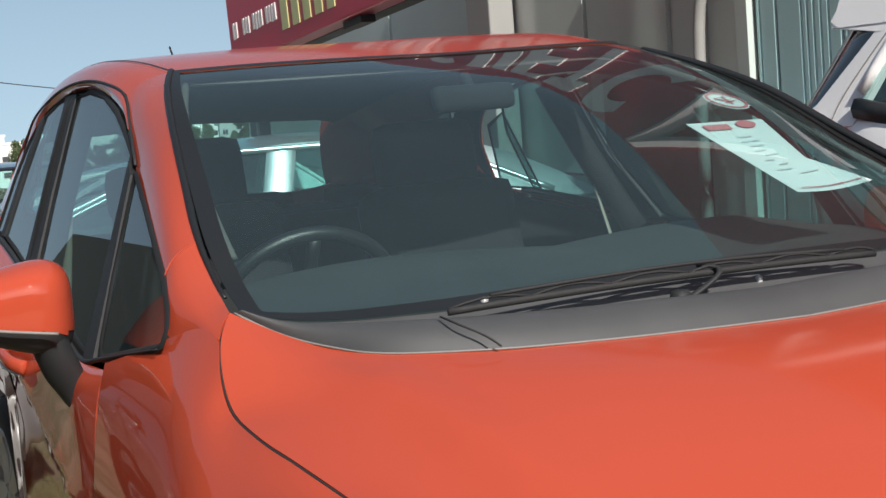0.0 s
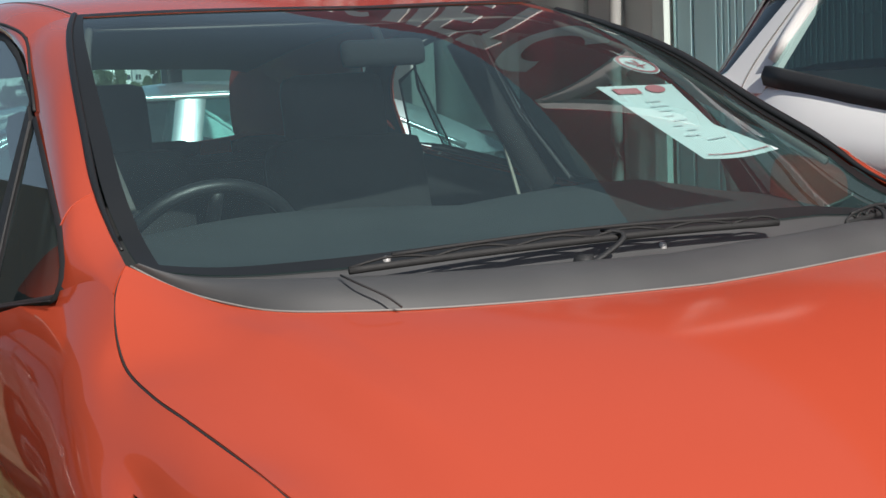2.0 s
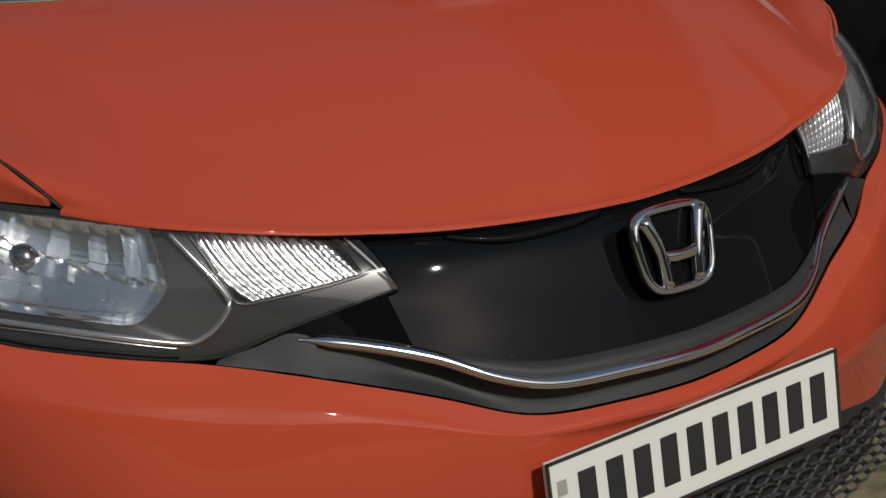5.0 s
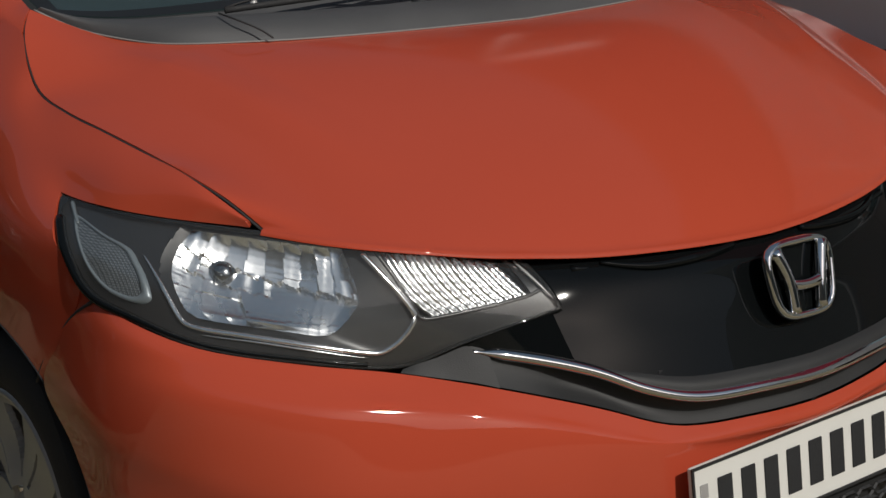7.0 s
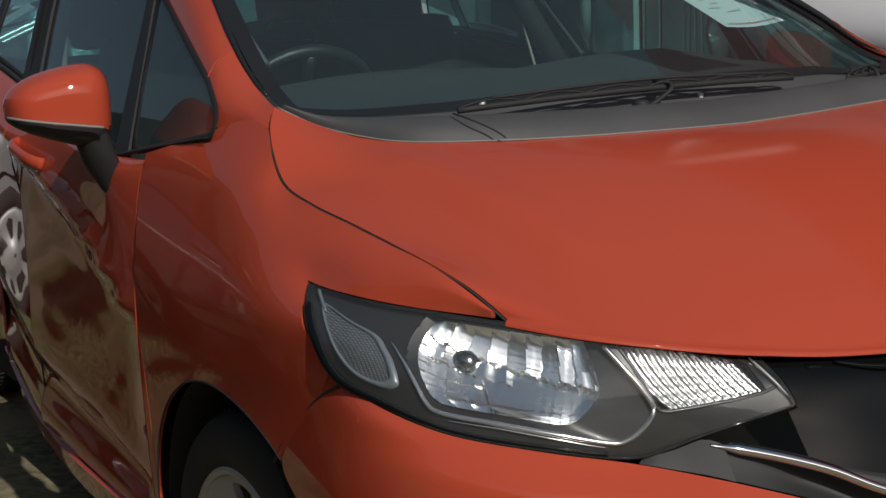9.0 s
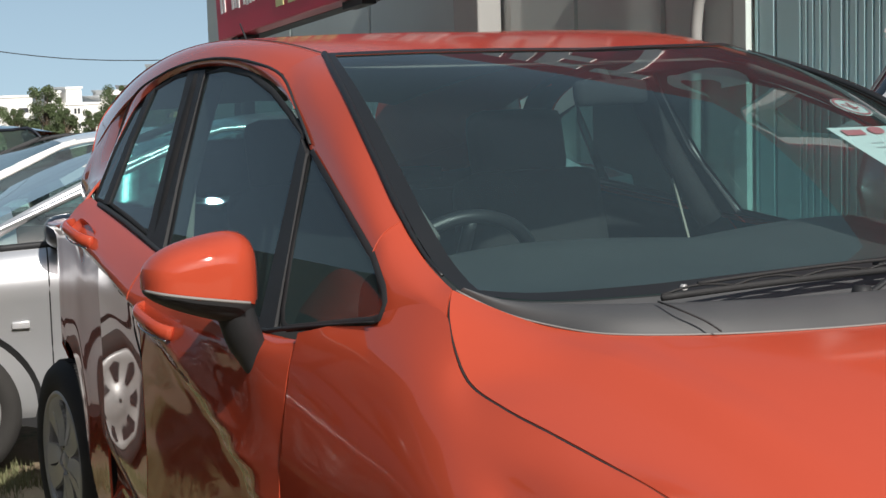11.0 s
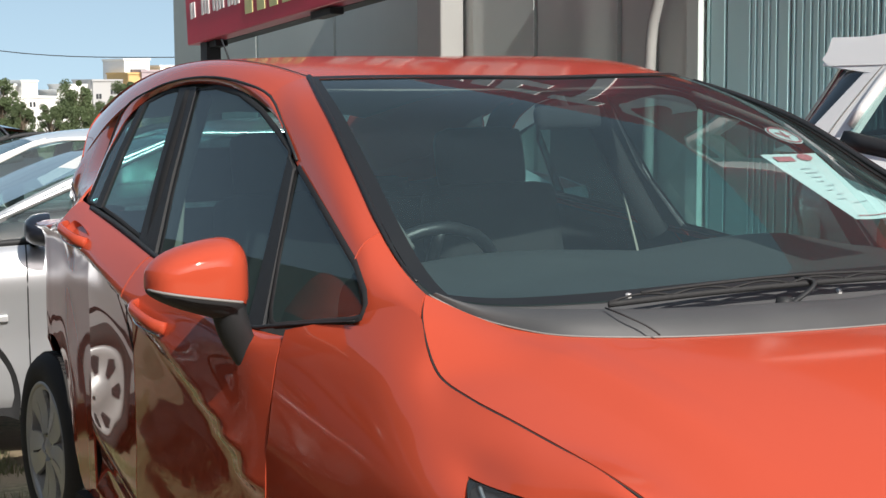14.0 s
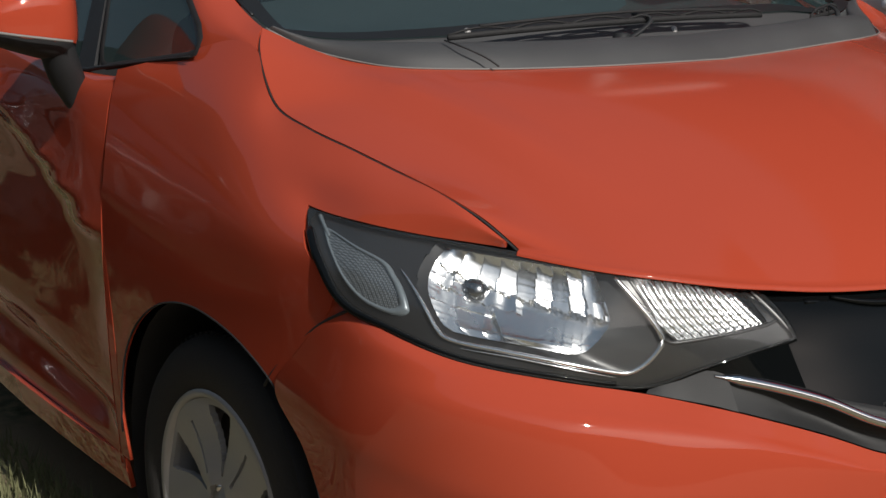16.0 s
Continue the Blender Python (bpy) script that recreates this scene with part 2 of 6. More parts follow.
LAMPTRIM = material("lamp_trim_chrome", (0.90, 0.91, 0.92), 0.2, 0.95, 0.3, 0.03, 20)
HOUSING = material("lamp_housing_grey", (0.055, 0.056, 0.058), 0.38, 0.3, 0.3, 0.1, 20)
MARKER = material("side_marker_grey", (0.26, 0.29, 0.31), 0.3, 0.4, 0.5, 0.25, 90)
MARKFRAME = material("marker_frame_blue_grey", (0.17, 0.20, 0.22), 0.35, 0.2, 0.5, 0.1, 20)
nt = MARKER.node_tree
cells, cell_ramp, cell_mix, cell_co = (nt.nodes.new("ShaderNode" + k) for k in ("TexVoronoi", "ValToRGB", "Mix", "TexCoord"))
cells.feature, cell_mix.data_type, cell_mix.blend_type = "DISTANCE_TO_EDGE", "RGBA", "MULTIPLY"
cells.inputs["Scale"].default_value, cells.inputs["Randomness"].default_value = 330.0, 0.15
cell_ramp.color_ramp.elements[0].position, cell_ramp.color_ramp.elements[1].position = 0.06, 0.22
cell_ramp.color_ramp.elements[0].color, cell_ramp.color_ramp.elements[1].color = (0.25, 0.25, 0.26, 1), (1.0, 1.0, 1.0, 1)
base = nt.nodes["Principled BSDF"].inputs["Base Color"]
nt.links.new(cell_co.outputs["Object"], cells.inputs["Vector"])
nt.links.new(cells.outputs["Distance"], cell_ramp.inputs["Fac"])
nt.links.new(base.links[0].from_socket, cell_mix.inputs["A"])
nt.links.new(cell_ramp.outputs["Color"], cell_mix.inputs["B"])
cell_mix.inputs["Factor"].default_value = 1.0
nt.links.new(cell_mix.outputs["Result"], base)
# ---- the orange hatchback ----
car = thing("hatchback", (-1.4, 0, 0), "bright orange five-door hatchback with black grille parked on dry grass", "car")
AX, WZ, RW = -0.14, 0.297, 0.305      # front axle, wheel centre height, tyre radius
AR = -2.84


STANCE = np.array([[0.9377, 0.0284, 0.0034, -0.0028], [-0.0372, 1.0473, -0.0214, 0.0258], [-0.0099, -0.0205, 1.0188, -0.009]])


def keep(g):
    """The body as it stands, its own right side."""
    g = np.array(g, float)
    return g @ STANCE[:, :3].T + STANCE[:, 3]


def unkeep(g):
    """From the standing car back to the body's own measure."""
    return (np.array(g, float) - STANCE[:, 3]) @ np.linalg.inv(STANCE[:, :3]).T


def ease(g):
    """The far roof side sits a little lower than a true mirror image."""
    g = np.array(g, float)
    far = np.clip((g[..., 1] - .40) / .20, 0, 1)
    up = np.clip((g[..., 2] - 1.08) / .20, 0, 1)
    low = np.clip((g[..., 2] - .90) / .20, 0, 1)
    g[..., 1] -= .03 * far * up
    g[..., 2] -= (.018 * low + .013 * up) * far
    corner = np.exp(-((g[..., 0] + .07) / .06) ** 2 - ((g[..., 1] - .66) / .07) ** 2) * np.clip((g[..., 2] - .95) / .08, 0, 1)
    g[..., 1] += .030 * corner
    g[..., 2] -= .006 * corner
    return g


def lean(g):
    """The nose points a little to one side of the measured axis."""
    g = np.array(g, float)
    g[..., 1] -= .022 * np.clip((g[..., 0] - .0) / .55, 0, 1) ** 1.7 * (np.clip((g[..., 1] + .5) / .5, 0, 1) + 3.6 * np.clip(g[..., 1], 0, 1))
    return g


def flip(g):
    k = keep(g) * (1, -1, 1)
    return lean(ease(k)) if k.ndim > 1 else k


def centred(g):
    """For panels that meet their own mirror image on the centre line."""
    g = np.array(g, float)
    k = keep(g)
    w = np.clip(1 - abs(g[..., 1]) / .62, 0, 1)
    mid = g.copy()
    mid[..., 1] = 0
    k[..., 1] -= w * keep(mid)[..., 1]
    nose = np.clip((g[..., 0] - .3) / .4, 0, 1) * np.clip(1 - (g[..., 1] / .36) ** 2, 0, 1)
    k[..., 0] += .028 * nose
    return k


def grids(*gs, out=None, both=False):
    bm = bmesh.new()
    for g in gs:
        add_grid(bm, lean(centred(g)) if both else g, out)
        if both:
            add_grid(bm, lean(ease(centred(g) * (1, -1, 1))), None if out is None else (out[0], -out[1], out[2]))
    return bm


def sheet_rows(curves, nu, per):
    """As sheet(), with rows that lie on the given curves."""
    c = np.array([curve(k, nu) for k in curves])
    out = []
    for i in range(nu):
        p = c[:, i]
        n = len(p)
        tan = np.gradient(p, axis=0)
        row = []
        for k in range(n - 1):
            for u in np.linspace(0, 1, per + 1)[: per + (k == n - 2)]:
                row.append((2 * u**3 - 3 * u**2 + 1) * p[k] + (u**3 - 2 * u**2 + u) * tan[k] + (3 * u**2 - 2 * u**3) * p[k + 1] + (u**3 - u**2) * tan[k + 1])
        out.append(row)
    return np.array(out)


def fan(bm, pts, out=None):
    """A flat or gently bent pane inside an outline."""
    vs = [bm.verts.new(p) for p in pts]
    f = bm.faces.new(vs)
    f.normal_update()
    if out is not None and f.normal.dot(Vector(out)) < 0:
        f.normal_flip()


HOODCUT = [(-.14, -.712, 1.088), (-.095, -.738, 1.06), (-.045, -.753, 1.02), (.005, -.757, .982), (.107, -.752, .961), (.2, -.737, .946), (.31, -.717, .926), (.43, -.70, .905), (.49, -.680, .882), (.533, -.653, .846)]
HOODREAR = [(-.14, -.705, 1.086), (-.085, -.656, 1.056), (-.01, -.61, 1.042), (.05, -.57, 1.037), (.125, -.45, 1.036), (.165, -.30, 1.036), (.185, -.15, 1.037), (.192, 0, 1.038)]
HOODFRONT = [(.533, -.653, .846), (.62, -.590, .836), (.685, -.50, .822), (.722, -.40, .806), (.745, -.27, .793), (.760, -.14, .789), (.767, 0, .789)]
RIDGE = [(-.135, -.69, 1.085), (-.10, -.64, 1.072), (-.04, -.58, 1.070), (.02, -.51, 1.072), (.055, -.42, 1.072), (.085, -.25, 1.072), (.10, 0, 1.073)]
GBASE = [(-.14, -.690, 1.080), (-.10, -.60, 1.068), (-.05, -.45, 1.070), (-.02, -.25, 1.078), (-.01, 0, 1.084)]


def hood():
    r, f = curve(HOODREAR, 33), curve(HOODFRONT, 33)
    lines = [[(x, y + .0015, z) for x, y, z in HOODCUT]]
    for k, bow in ((5, .009), (9, .018), (13, .026), (19, .038), (26, .046), (32, .049)):
        a, b = r[k], f[k]
        row = []
        for s in (0, .2, .42, .64, .82, .93, .98, 1):
            p = a + s * (b - a)
            h = bow * (4 * s * (1 - s)) ** 0.9
            row.append((p[0] + .05 * s * (1 - s), p[1], p[2] + h))
        lines.append(row)
    g = sheet(lines, 64, 72)
    d = g[..., 1] + .585 - .30 * (g[..., 0] - .17)          # pressed ridge from the cowl towards the lamp
    fade = np.clip((g[..., 0] - .02) / .10, 0, 1) * np.clip((.56 - g[..., 0]) / .25, 0, 1)
    g[..., 2] += .0075 * fade * np.clip(1 - abs(d) / .06, 0, 1)
    run = np.gradient(g[-1], axis=0)                        # the front edge rolls down
    away = np.stack([-run[:, 1], run[:, 0], 0 * run[:, 0]], 1)
    away *= np.sign(away[:, :1] + 1e-9) / (np.linalg.norm(away, axis=1)[:, None] + 1e-9)
    roll = [g[-1] + away * .008 * math.sin(k) - np.array((0, 0, .008)) * (1 - math.cos(k)) for k in np.linspace(.3, 1.5, 5)]
    g = np.concatenate([g, np.array(roll)])
    return part("hood", grids(g, out=(0, 0, 1), both=True), PAINT, car, thick=0.006)


hood()


def shut_lines():
    for f in (keep, flip):
        for line, r, n in (([(x - .001, y + .001, z - .0035) for x, y, z in HOODCUT], .0020, 60), ([(x, y + .004, z) for x, y, z in DOORCUT], .004, 40), (unkeep([(.322, -.876, .765), (.24, -.880, .721), (.173, -.879, .67), (.123, -.881, .629), (.087, -.881, .59)]), .0026, 20), ([(-1.453, -.80, 1.0), (-1.453, -.858, .92), (-1.453, -.842, .75), (-1.453, -.845, .5), (-1.453, -.84, .3)], .0022, 30)):
            bm = bmesh.new()
            add_tube(bm, f(line), r, 6, n)
            part("shut_line", bm, RUBBER, car, "dark gap between the panels")


for f in (keep, flip):
    bm = bmesh.new()
    add_tube(bm, f(np.array([(-.349, -.701, 1.171), (-.346, -.7335, 1.1525), (-.343, -.7535, 1.1225)])), .0011, 6, 14)
    part("pillar_seam", bm, PAINT, car)


WSIDE = [(-1.06, -.555, 1.437), (-.90, -.600, 1.405), (-.729, -.637, 1.352), (-.513, -.674, 1.253), (-.349, -.699, 1.172), (-.265, -.703, 1.125), (-.194, -.706, 1.10), (-.14, -.708, 1.09)]
HEADER = [(-1.06, -.555, 1.437), (-1.0, -.40, 1.443), (-.965, -.2, 1.446), (-.955, 0, 1.447)]


def ws_surface():
    n = 24
    side, head, base = curve(WSIDE, n), curve(HEADER, 17), curve(GBASE, 17)
    cols = []
    for k in range(17):
        a, b = head[k], base[k]
        w = k / 16
        col = []
        for s in np.linspace(0, 1, n):
            e = side[int(round(s * (n - 1)))] - (side[0] + s * (side[-1] - side[0]))
            col.append(a + s * (b - a) + e * (1 - w) + w * np.array((.05, 0, .062)) * math.sin(math.pi * s))
        cols.append(col)
    return sheet(cols, 34, 34)


WSG = ws_surface()
pane = part("windshield", grids(WSG, out=(.5, 0, 1), both=True), GLASS, car, "greenish laminated glass reflecting the sky")
pane.visible_shadow = False
for f in (keep, flip):
    bm = bmesh.new()
    r = .006 if f is keep else .011
    add_tube(bm, f(np.array([(x, y + (.004 if f is keep else .010), z + .003) for x, y, z in WSIDE[:-1]])), [r, r, r, r, .003], 8, 50, .7)
    part("windshield_moulding", bm, CERAMIC, car, "black moulding along the windshield edge")
LIFT = np.array((.0012, 0, .0022))
part("windshield_border", grids(np.stack([WSG[:, 0], WSG[:, 1] * .6 + WSG[:, 2] * .4], 1) + LIFT, WSG[-2:, 1:] + LIFT, WSG[:2, 1:] + LIFT, out=(.5, 0, 1), both=True), CERAMIC, car, "black ceramic border round the windshield")

ROOFEDGE = [(-1.06, -.555, 1.437), (-1.25, -.575, 1.462), (-1.55, -.585, 1.474), (-1.95, -.58, 1.458), (-2.4, -.565, 1.405), (-2.85, -.54, 1.32)]
ROOFMID = [(-.955, 0, 1.449), (-1.25, 0, 1.484), (-1.55, 0, 1.493), (-1.95, 0, 1.481), (-2.4, 0, 1.44), (-2.90, 0, 1.355)]
half = [[(a[0] * (1 - w) + b[0] * w, a[1] * (1 - w), a[2] + (b[2] - a[2]) * (1 - (1 - w) ** 2)) for a, b in zip(ROOFEDGE, ROOFMID)] for w in (0, .25, .5, .75, 1)]
part("roof", grids(sheet(half, 30, 16), out=(0, 0, 1), both=True), PAINT, car, thick=.005)
for f in (keep, flip):
    bm = bmesh.new()
    add_tube(bm, f([(x, y + .006, z - .0015) for x, y, z in ROOFEDGE]), .0055, 6, 40, .6)
    part("roof_moulding", bm, BLACK_PLASTIC, car, "black rubber strip along the roof edge")
bm = bmesh.new()
add_tube(bm, [(-2.55, -.05, 1.42), (-2.60, -.05, 1.47), (-2.72, -.05, 1.60)], [.008, .004, .003], 6)
part("antenna", bm, BLACK_PLASTIC, car)

DOORCUT = [(-.51, -.822, .985), (-.514, -.838, .917), (-.515, -.858, .805), (-.53, -.862, .69), (-.528, -.864, .59), (-.52, -.865, .42), (-.505, -.862, .27)]
RAILLOW = [(-1.06, -.637, 1.400), (-1.25, -.640, 1.428), (-1.55, -.643, 1.435), (-1.95, -.650, 1.395), (-2.3, -.66, 1.31), (-2.6, -.67, 1.19)]


def fender(f):
    t0 = [(-.51, -.822, .985), (-.38, -.798, 1.015), (-.249, -.774, 1.048), (-.16, -.748, 1.068), (-.098, -.741, 1.058), (-.047, -.755, 1.018), (.003, -.759, .98), (.107, -.754, .959), (.2, -.739, .944)]
    t1 = [(-.512, -.831, .955), (-.3, -.810, .985), (-.12, -.797, .985), (0, -.795, .95), (.1, -.787, .925), (.2, -.775, .908)]
    r1 = [(-.514, -.840, .917), (-.2, -.826, .925), (0, -.822, .905), (.12, -.813, .882), (.196, -.803, .864)]
    r2 = [(-.515, -.858, .805), (-.2, -.853, .815), (.1, -.851, .812), (.258, -.841, .815)]
    r3 = [(-.53, -.862, .69), (-.3, -.862, .70), (0, -.860, .71), (.2, -.853, .735), (.336, -.838, .757)]
    arch = [(-.487, -.864, .32), (-.478, -.864, .40), (-.452, -.863, .475), (-.391, -.863, .545), (-.302, -.863, .600), (-.222, -.863, .628), (-.124, -.862, .643), (.009, -.859, .634), (.10, -.854, .607), (.155, -.849, .578)]
    per = 6
    b = sheet_rows([t0, t1, r1, r2, r3, arch], 50, per)
    n = 2 * per + 1
    cols = [b[-9, :n], b[-1, :n]]
    for hi, lo in (((.31, -.719, .924), (.33, -.776, .858)), ((.40, -.7055, .910), (.42, -.736, .854)), ((.46, -.694, .893), (.475, -.702, .8515)), ((.50, -.678, .872), (.505, -.678, .849)), ((.522, -.6635, .855), (.5215, -.665, .8475))):
        cols.append([np.array(hi) * (1 - w) + np.array(lo) * w + np.array((0, -.007, .007)) * math.sin(math.pi * w) for w in np.linspace(0, 1, n)])
    a = []
    for k in range(n):
        p = np.array([c[k] for c in cols])
        full = curve(p, 61, False)
        d = np.linalg.norm(full - p[1], axis=1)
        a.append(np.vstack([p[1][None], curve(full[int(np.argmin(d)) + 1:], 23)]))
    a = np.array(a).transpose(1, 0, 2)
    rear = sheet([DOORCUT[3:], [(-.528, -.862, .68), (-.500, -.864, .50), (-.484, -.864, .36), (-.462, -.862, .27)]], 12, 3)
    base = sheet([[(-.349, -.699, 1.172), (-.265, -.703, 1.125), (-.194, -.706, 1.10), (-.138, -.712, 1.089)], [(-.346, -.733, 1.152), (-.26, -.750, 1.105), (-.18, -.743, 1.082), (-.118, -.728, 1.075)], [(-.343, -.752, 1.123), (-.285, -.769, 1.080), (-.249, -.774, 1.048), (-.16, -.748, 1.068), (-.098, -.741, 1.058)]], 16, 8)
    bm = grids(f(a), f(b), f(rear), f(base), out=f(np.array((0, -1, .3))))
    ob = part("fender", bm, PAINT, car, thick=.006)
    bm = bmesh.new()
    rim = [(x, y, z) for x, y, z in arch] + [(.232, -.845, .52), (.29, -.843, .43)]
    add_tube(bm, f(rim), .002, 6, 40)
    inner = [(AX + .02 + .375 * math.cos(k), -.845, .28 + .365 * math.sin(k)) for k in np.linspace(-.3, math.pi + .3, 24)]
    add_grid(bm, f(np.array([inner, [(x, y + .30, z) for x, y, z in inner]])))
    part("wheel_arch", bm, RUBBER, car, "black wheel arch liner")
    return ob


def pillar(f):
    up = [(-1.06, -.555, 1.437), (-.90, -.600, 1.405), (-.729, -.637, 1.352), (-.513, -.674, 1.253), (-.349, -.699, 1.172)]
    lo = [(-1.06, -.637, 1.400), (-.93, -.663, 1.345), (-.78, -.690, 1.270), (-.523, -.727, 1.182), (-.343, -.752, 1.123)]
    md = [(-1.06, -.60, 1.424), (-.91, -.637, 1.382), (-.75, -.669, 1.318), (-.515, -.706, 1.225), (-.346, -.733, 1.152)]
    rail = [ROOFEDGE, [(-1.06, -.60, 1.424), (-1.25, -.61, 1.45), (-1.55, -.62, 1.46), (-1.95, -.62, 1.436), (-2.35, -.618, 1.37), (-2.74, -.61, 1.27)], RAILLOW]
    return part("pillar", grids(f(sheet([up, md, lo], 24, 9)), f(sheet(rail, 30, 8)), out=f(np.array((0, -1, .5)))), PAINT, car, thick=.006)


def gy(z):
    """The side windows' lean."""
    return -1.2 + .4 * z


def side_outline(xz, lift=0.0):
    return [(x, gy(z) - lift, z) for x, z in xz]


QUARTER = [(-.750, 1.258), (-.523, 1.178), (-.343, 1.116), (-.262, 1.075), (-.243, 1.058), (-.243, 1.047), (-.265, 1.040), (-.60, .986), (-.622, .990), (-.640, 1.01), (-.69, 1.11)]
FRONTWIN = [(-1.552, 1.401), (-1.42, 1.405), (-1.25, 1.393), (-1.08, 1.361), (-.94, 1.322), (-.828, 1.288), (-.785, 1.18), (-.725, .978), (-1.05, 1.003), (-1.41, 1.040), (-1.47, 1.17)]
REARWIN = [(-1.680, 1.398), (-1.79, 1.388), (-1.935, 1.360), (-1.985, 1.26), (-2.015, 1.098), (-1.80, 1.080), (-1.585, 1.057), (-1.63, 1.21)]
REARFIX_FAR = [(-1.975, 1.315), (-2.08, 1.275), (-2.20, 1.10), (-1.985, 1.098)]
REARFIX = [(-1.975, 1.345), (-2.065, 1.305), (-2.13, 1.22), (-2.165, 1.10), (-2.06, 1.097), (-2.025, 1.24)]


def ribbon(bm, xz, w, lift, f, out):
    """A flat border round a window, w wide outwards."""
    c = np.mean(np.array(xz), 0)
    p = np.array(xz)
    n = len(p)
    o = []
    for i in range(n):
        t = p[(i + 1) % n] - p[i - 1]
        t = t / np.linalg.norm(t)
        q = np.array((t[1], -t[0]))
        if q @ (p[i] - c) < 0:
            q = -q
        o.append(p[i] + w * q)
    rows = [[(a[0], gy(a[1]) - lift, a[1]), (a[0] * .5 + b[0] * .5, gy((a[1] + b[1]) / 2) - lift - .004, (a[1] + b[1]) / 2), (b[0], gy(b[1]) - lift + .001, b[1])] for a, b in zip(p, o)]
    add_grid(bm, f(np.array(rows)), out, closed=True)


def side_windows(f):
    out = f(np.array((0., -1, .4)))
    for name, xz, lab in (("quarter_window", QUARTER, "small dark front quarter pane"), ("front_side_window", FRONTWIN, ""), ("rear_side_window", REARWIN, ""), ("rear_quarter_pane", REARFIX if f is keep else REARFIX_FAR, "")):
        bm = bmesh.new()
        fan(bm, f(np.array(side_outline(xz, .002))), out)
        g = part(name, bm, SIDEGLASS, car, lab, smooth=False)
        g.visible_shadow = False
        bm = bmesh.new()
        ribbon(bm, xz, .013, .002, f, out)
        part("window_seal", bm, RUBBER, g, "black rubber window seal")
    bm = bmesh.new()
    fan(bm, f(np.array(side_outline([(-1.558, 1.410), (-1.69, 1.406), (-1.64, 1.21), (-1.59, 1.045), (-1.437, 1.030), (-1.51, 1.21)], .008))), out)
    part("middle_pillar", bm, BLACK_PLASTIC, car, "black pillar between the side windows", thick=.01, smooth=False)
    if f is keep:
        bm = bmesh.new()
        fan(bm, f(np.array(side_outline([(-1.935, 1.368), (-1.985, 1.352), (-2.032, 1.24), (-2.068, 1.092), (-2.01, 1.092), (-1.985, 1.24)], .007))), out)
        part("rear_divider", bm, BLACK_PLASTIC, car, thick=.01, smooth=False)
    bm = bmesh.new()
    fan(bm, f(np.array(side_outline([(-.815, 1.285), (-.765, 1.262), (-.70, 1.11), (-.645, .975), (-.725, .966), (-.78, 1.17)], .008))), out)
    part("window_divider", bm, BLACK_PLASTIC, car, thick=.01, smooth=False)
    top = [(-.343, .0, 1.116), (-.523, 0, 1.178), (-.765, 0, 1.273), (-.90, 0, 1.332), (-1.06, 0, 1.378), (-1.30, 0, 1.410), (-1.55, 0, 1.417), (-1.78, 0, 1.402), (-1.95, 0, 1.370), (-2.10, 0, 1.300), (-2.18, 0, 1.10)]
    if f is flip:
        top[-2:] = [(-2.12, 0, 1.285), (-2.222, 0, 1.10)]
    inner = [(x, gy(z) - .003, z) for x, _, z in top]
    outer = [(-.35, -.752, 1.122), (-.523, -.727, 1.184), (-.775, -.690, 1.278), (-.92, -.664, 1.345), (-1.06, -.639, 1.398), (-1.25, -.641, 1.426), (-1.55, -.644, 1.433), (-1.9, -.651, 1.40), (-2.15, -.665, 1.335), (-2.24, -.69, 1.22), (-2.26, -.74, 1.09)]
    part("door_frame", grids(f(sheet([inner[3:], [(np.array(a) + np.array(b)) / 2 + (0, -.004, .002) for a, b in zip(inner, outer)][3:], outer[3:]], 40, 6)), out=out), PAINT, car, thick=.004)
    back = [(x, y + .010, z - .004) for x, y, z in inner], [(x, y + .012, z + .004) for x, y, z in outer], [(x, y + .035, z + .012) for x, y, z in outer]
    part("door_gasket", grids(f(sheet([b[2:] for b in back], 40, 6)), out=out), RUBBER, car, "black gasket behind the door frame")
    bm = bmesh.new()
    add_tube(bm, f(np.array([(x, y - .001, z - .001) for x, y, z in outer[2:]])), .0032, 6, 40)
    belt = [(x, gy(z) - .006, z) for x, z in ((-.25, 1.034), (-.45, 1.003), (-.62, .976), (-.72, .962), (-1.05, .990), (-1.42, 1.025), (-1.8, 1.063), (-2.10, 1.086))]
    add_tube(bm, f(np.array(belt)), [.001, .004, .0065, .0065, .0065, .0065], 6, 40, 1.2)
    part("belt_moulding", bm, BLACK_PLASTIC, car, "black moulding below the side windows")


def crease(x):
    return float(np.interp(-x, (.50, .615, .83, 1.01, 1.45, 1.8, 2.15, 2.3), (.60, .673, .771, .823, .925, .976, 1.003, 1.01)))


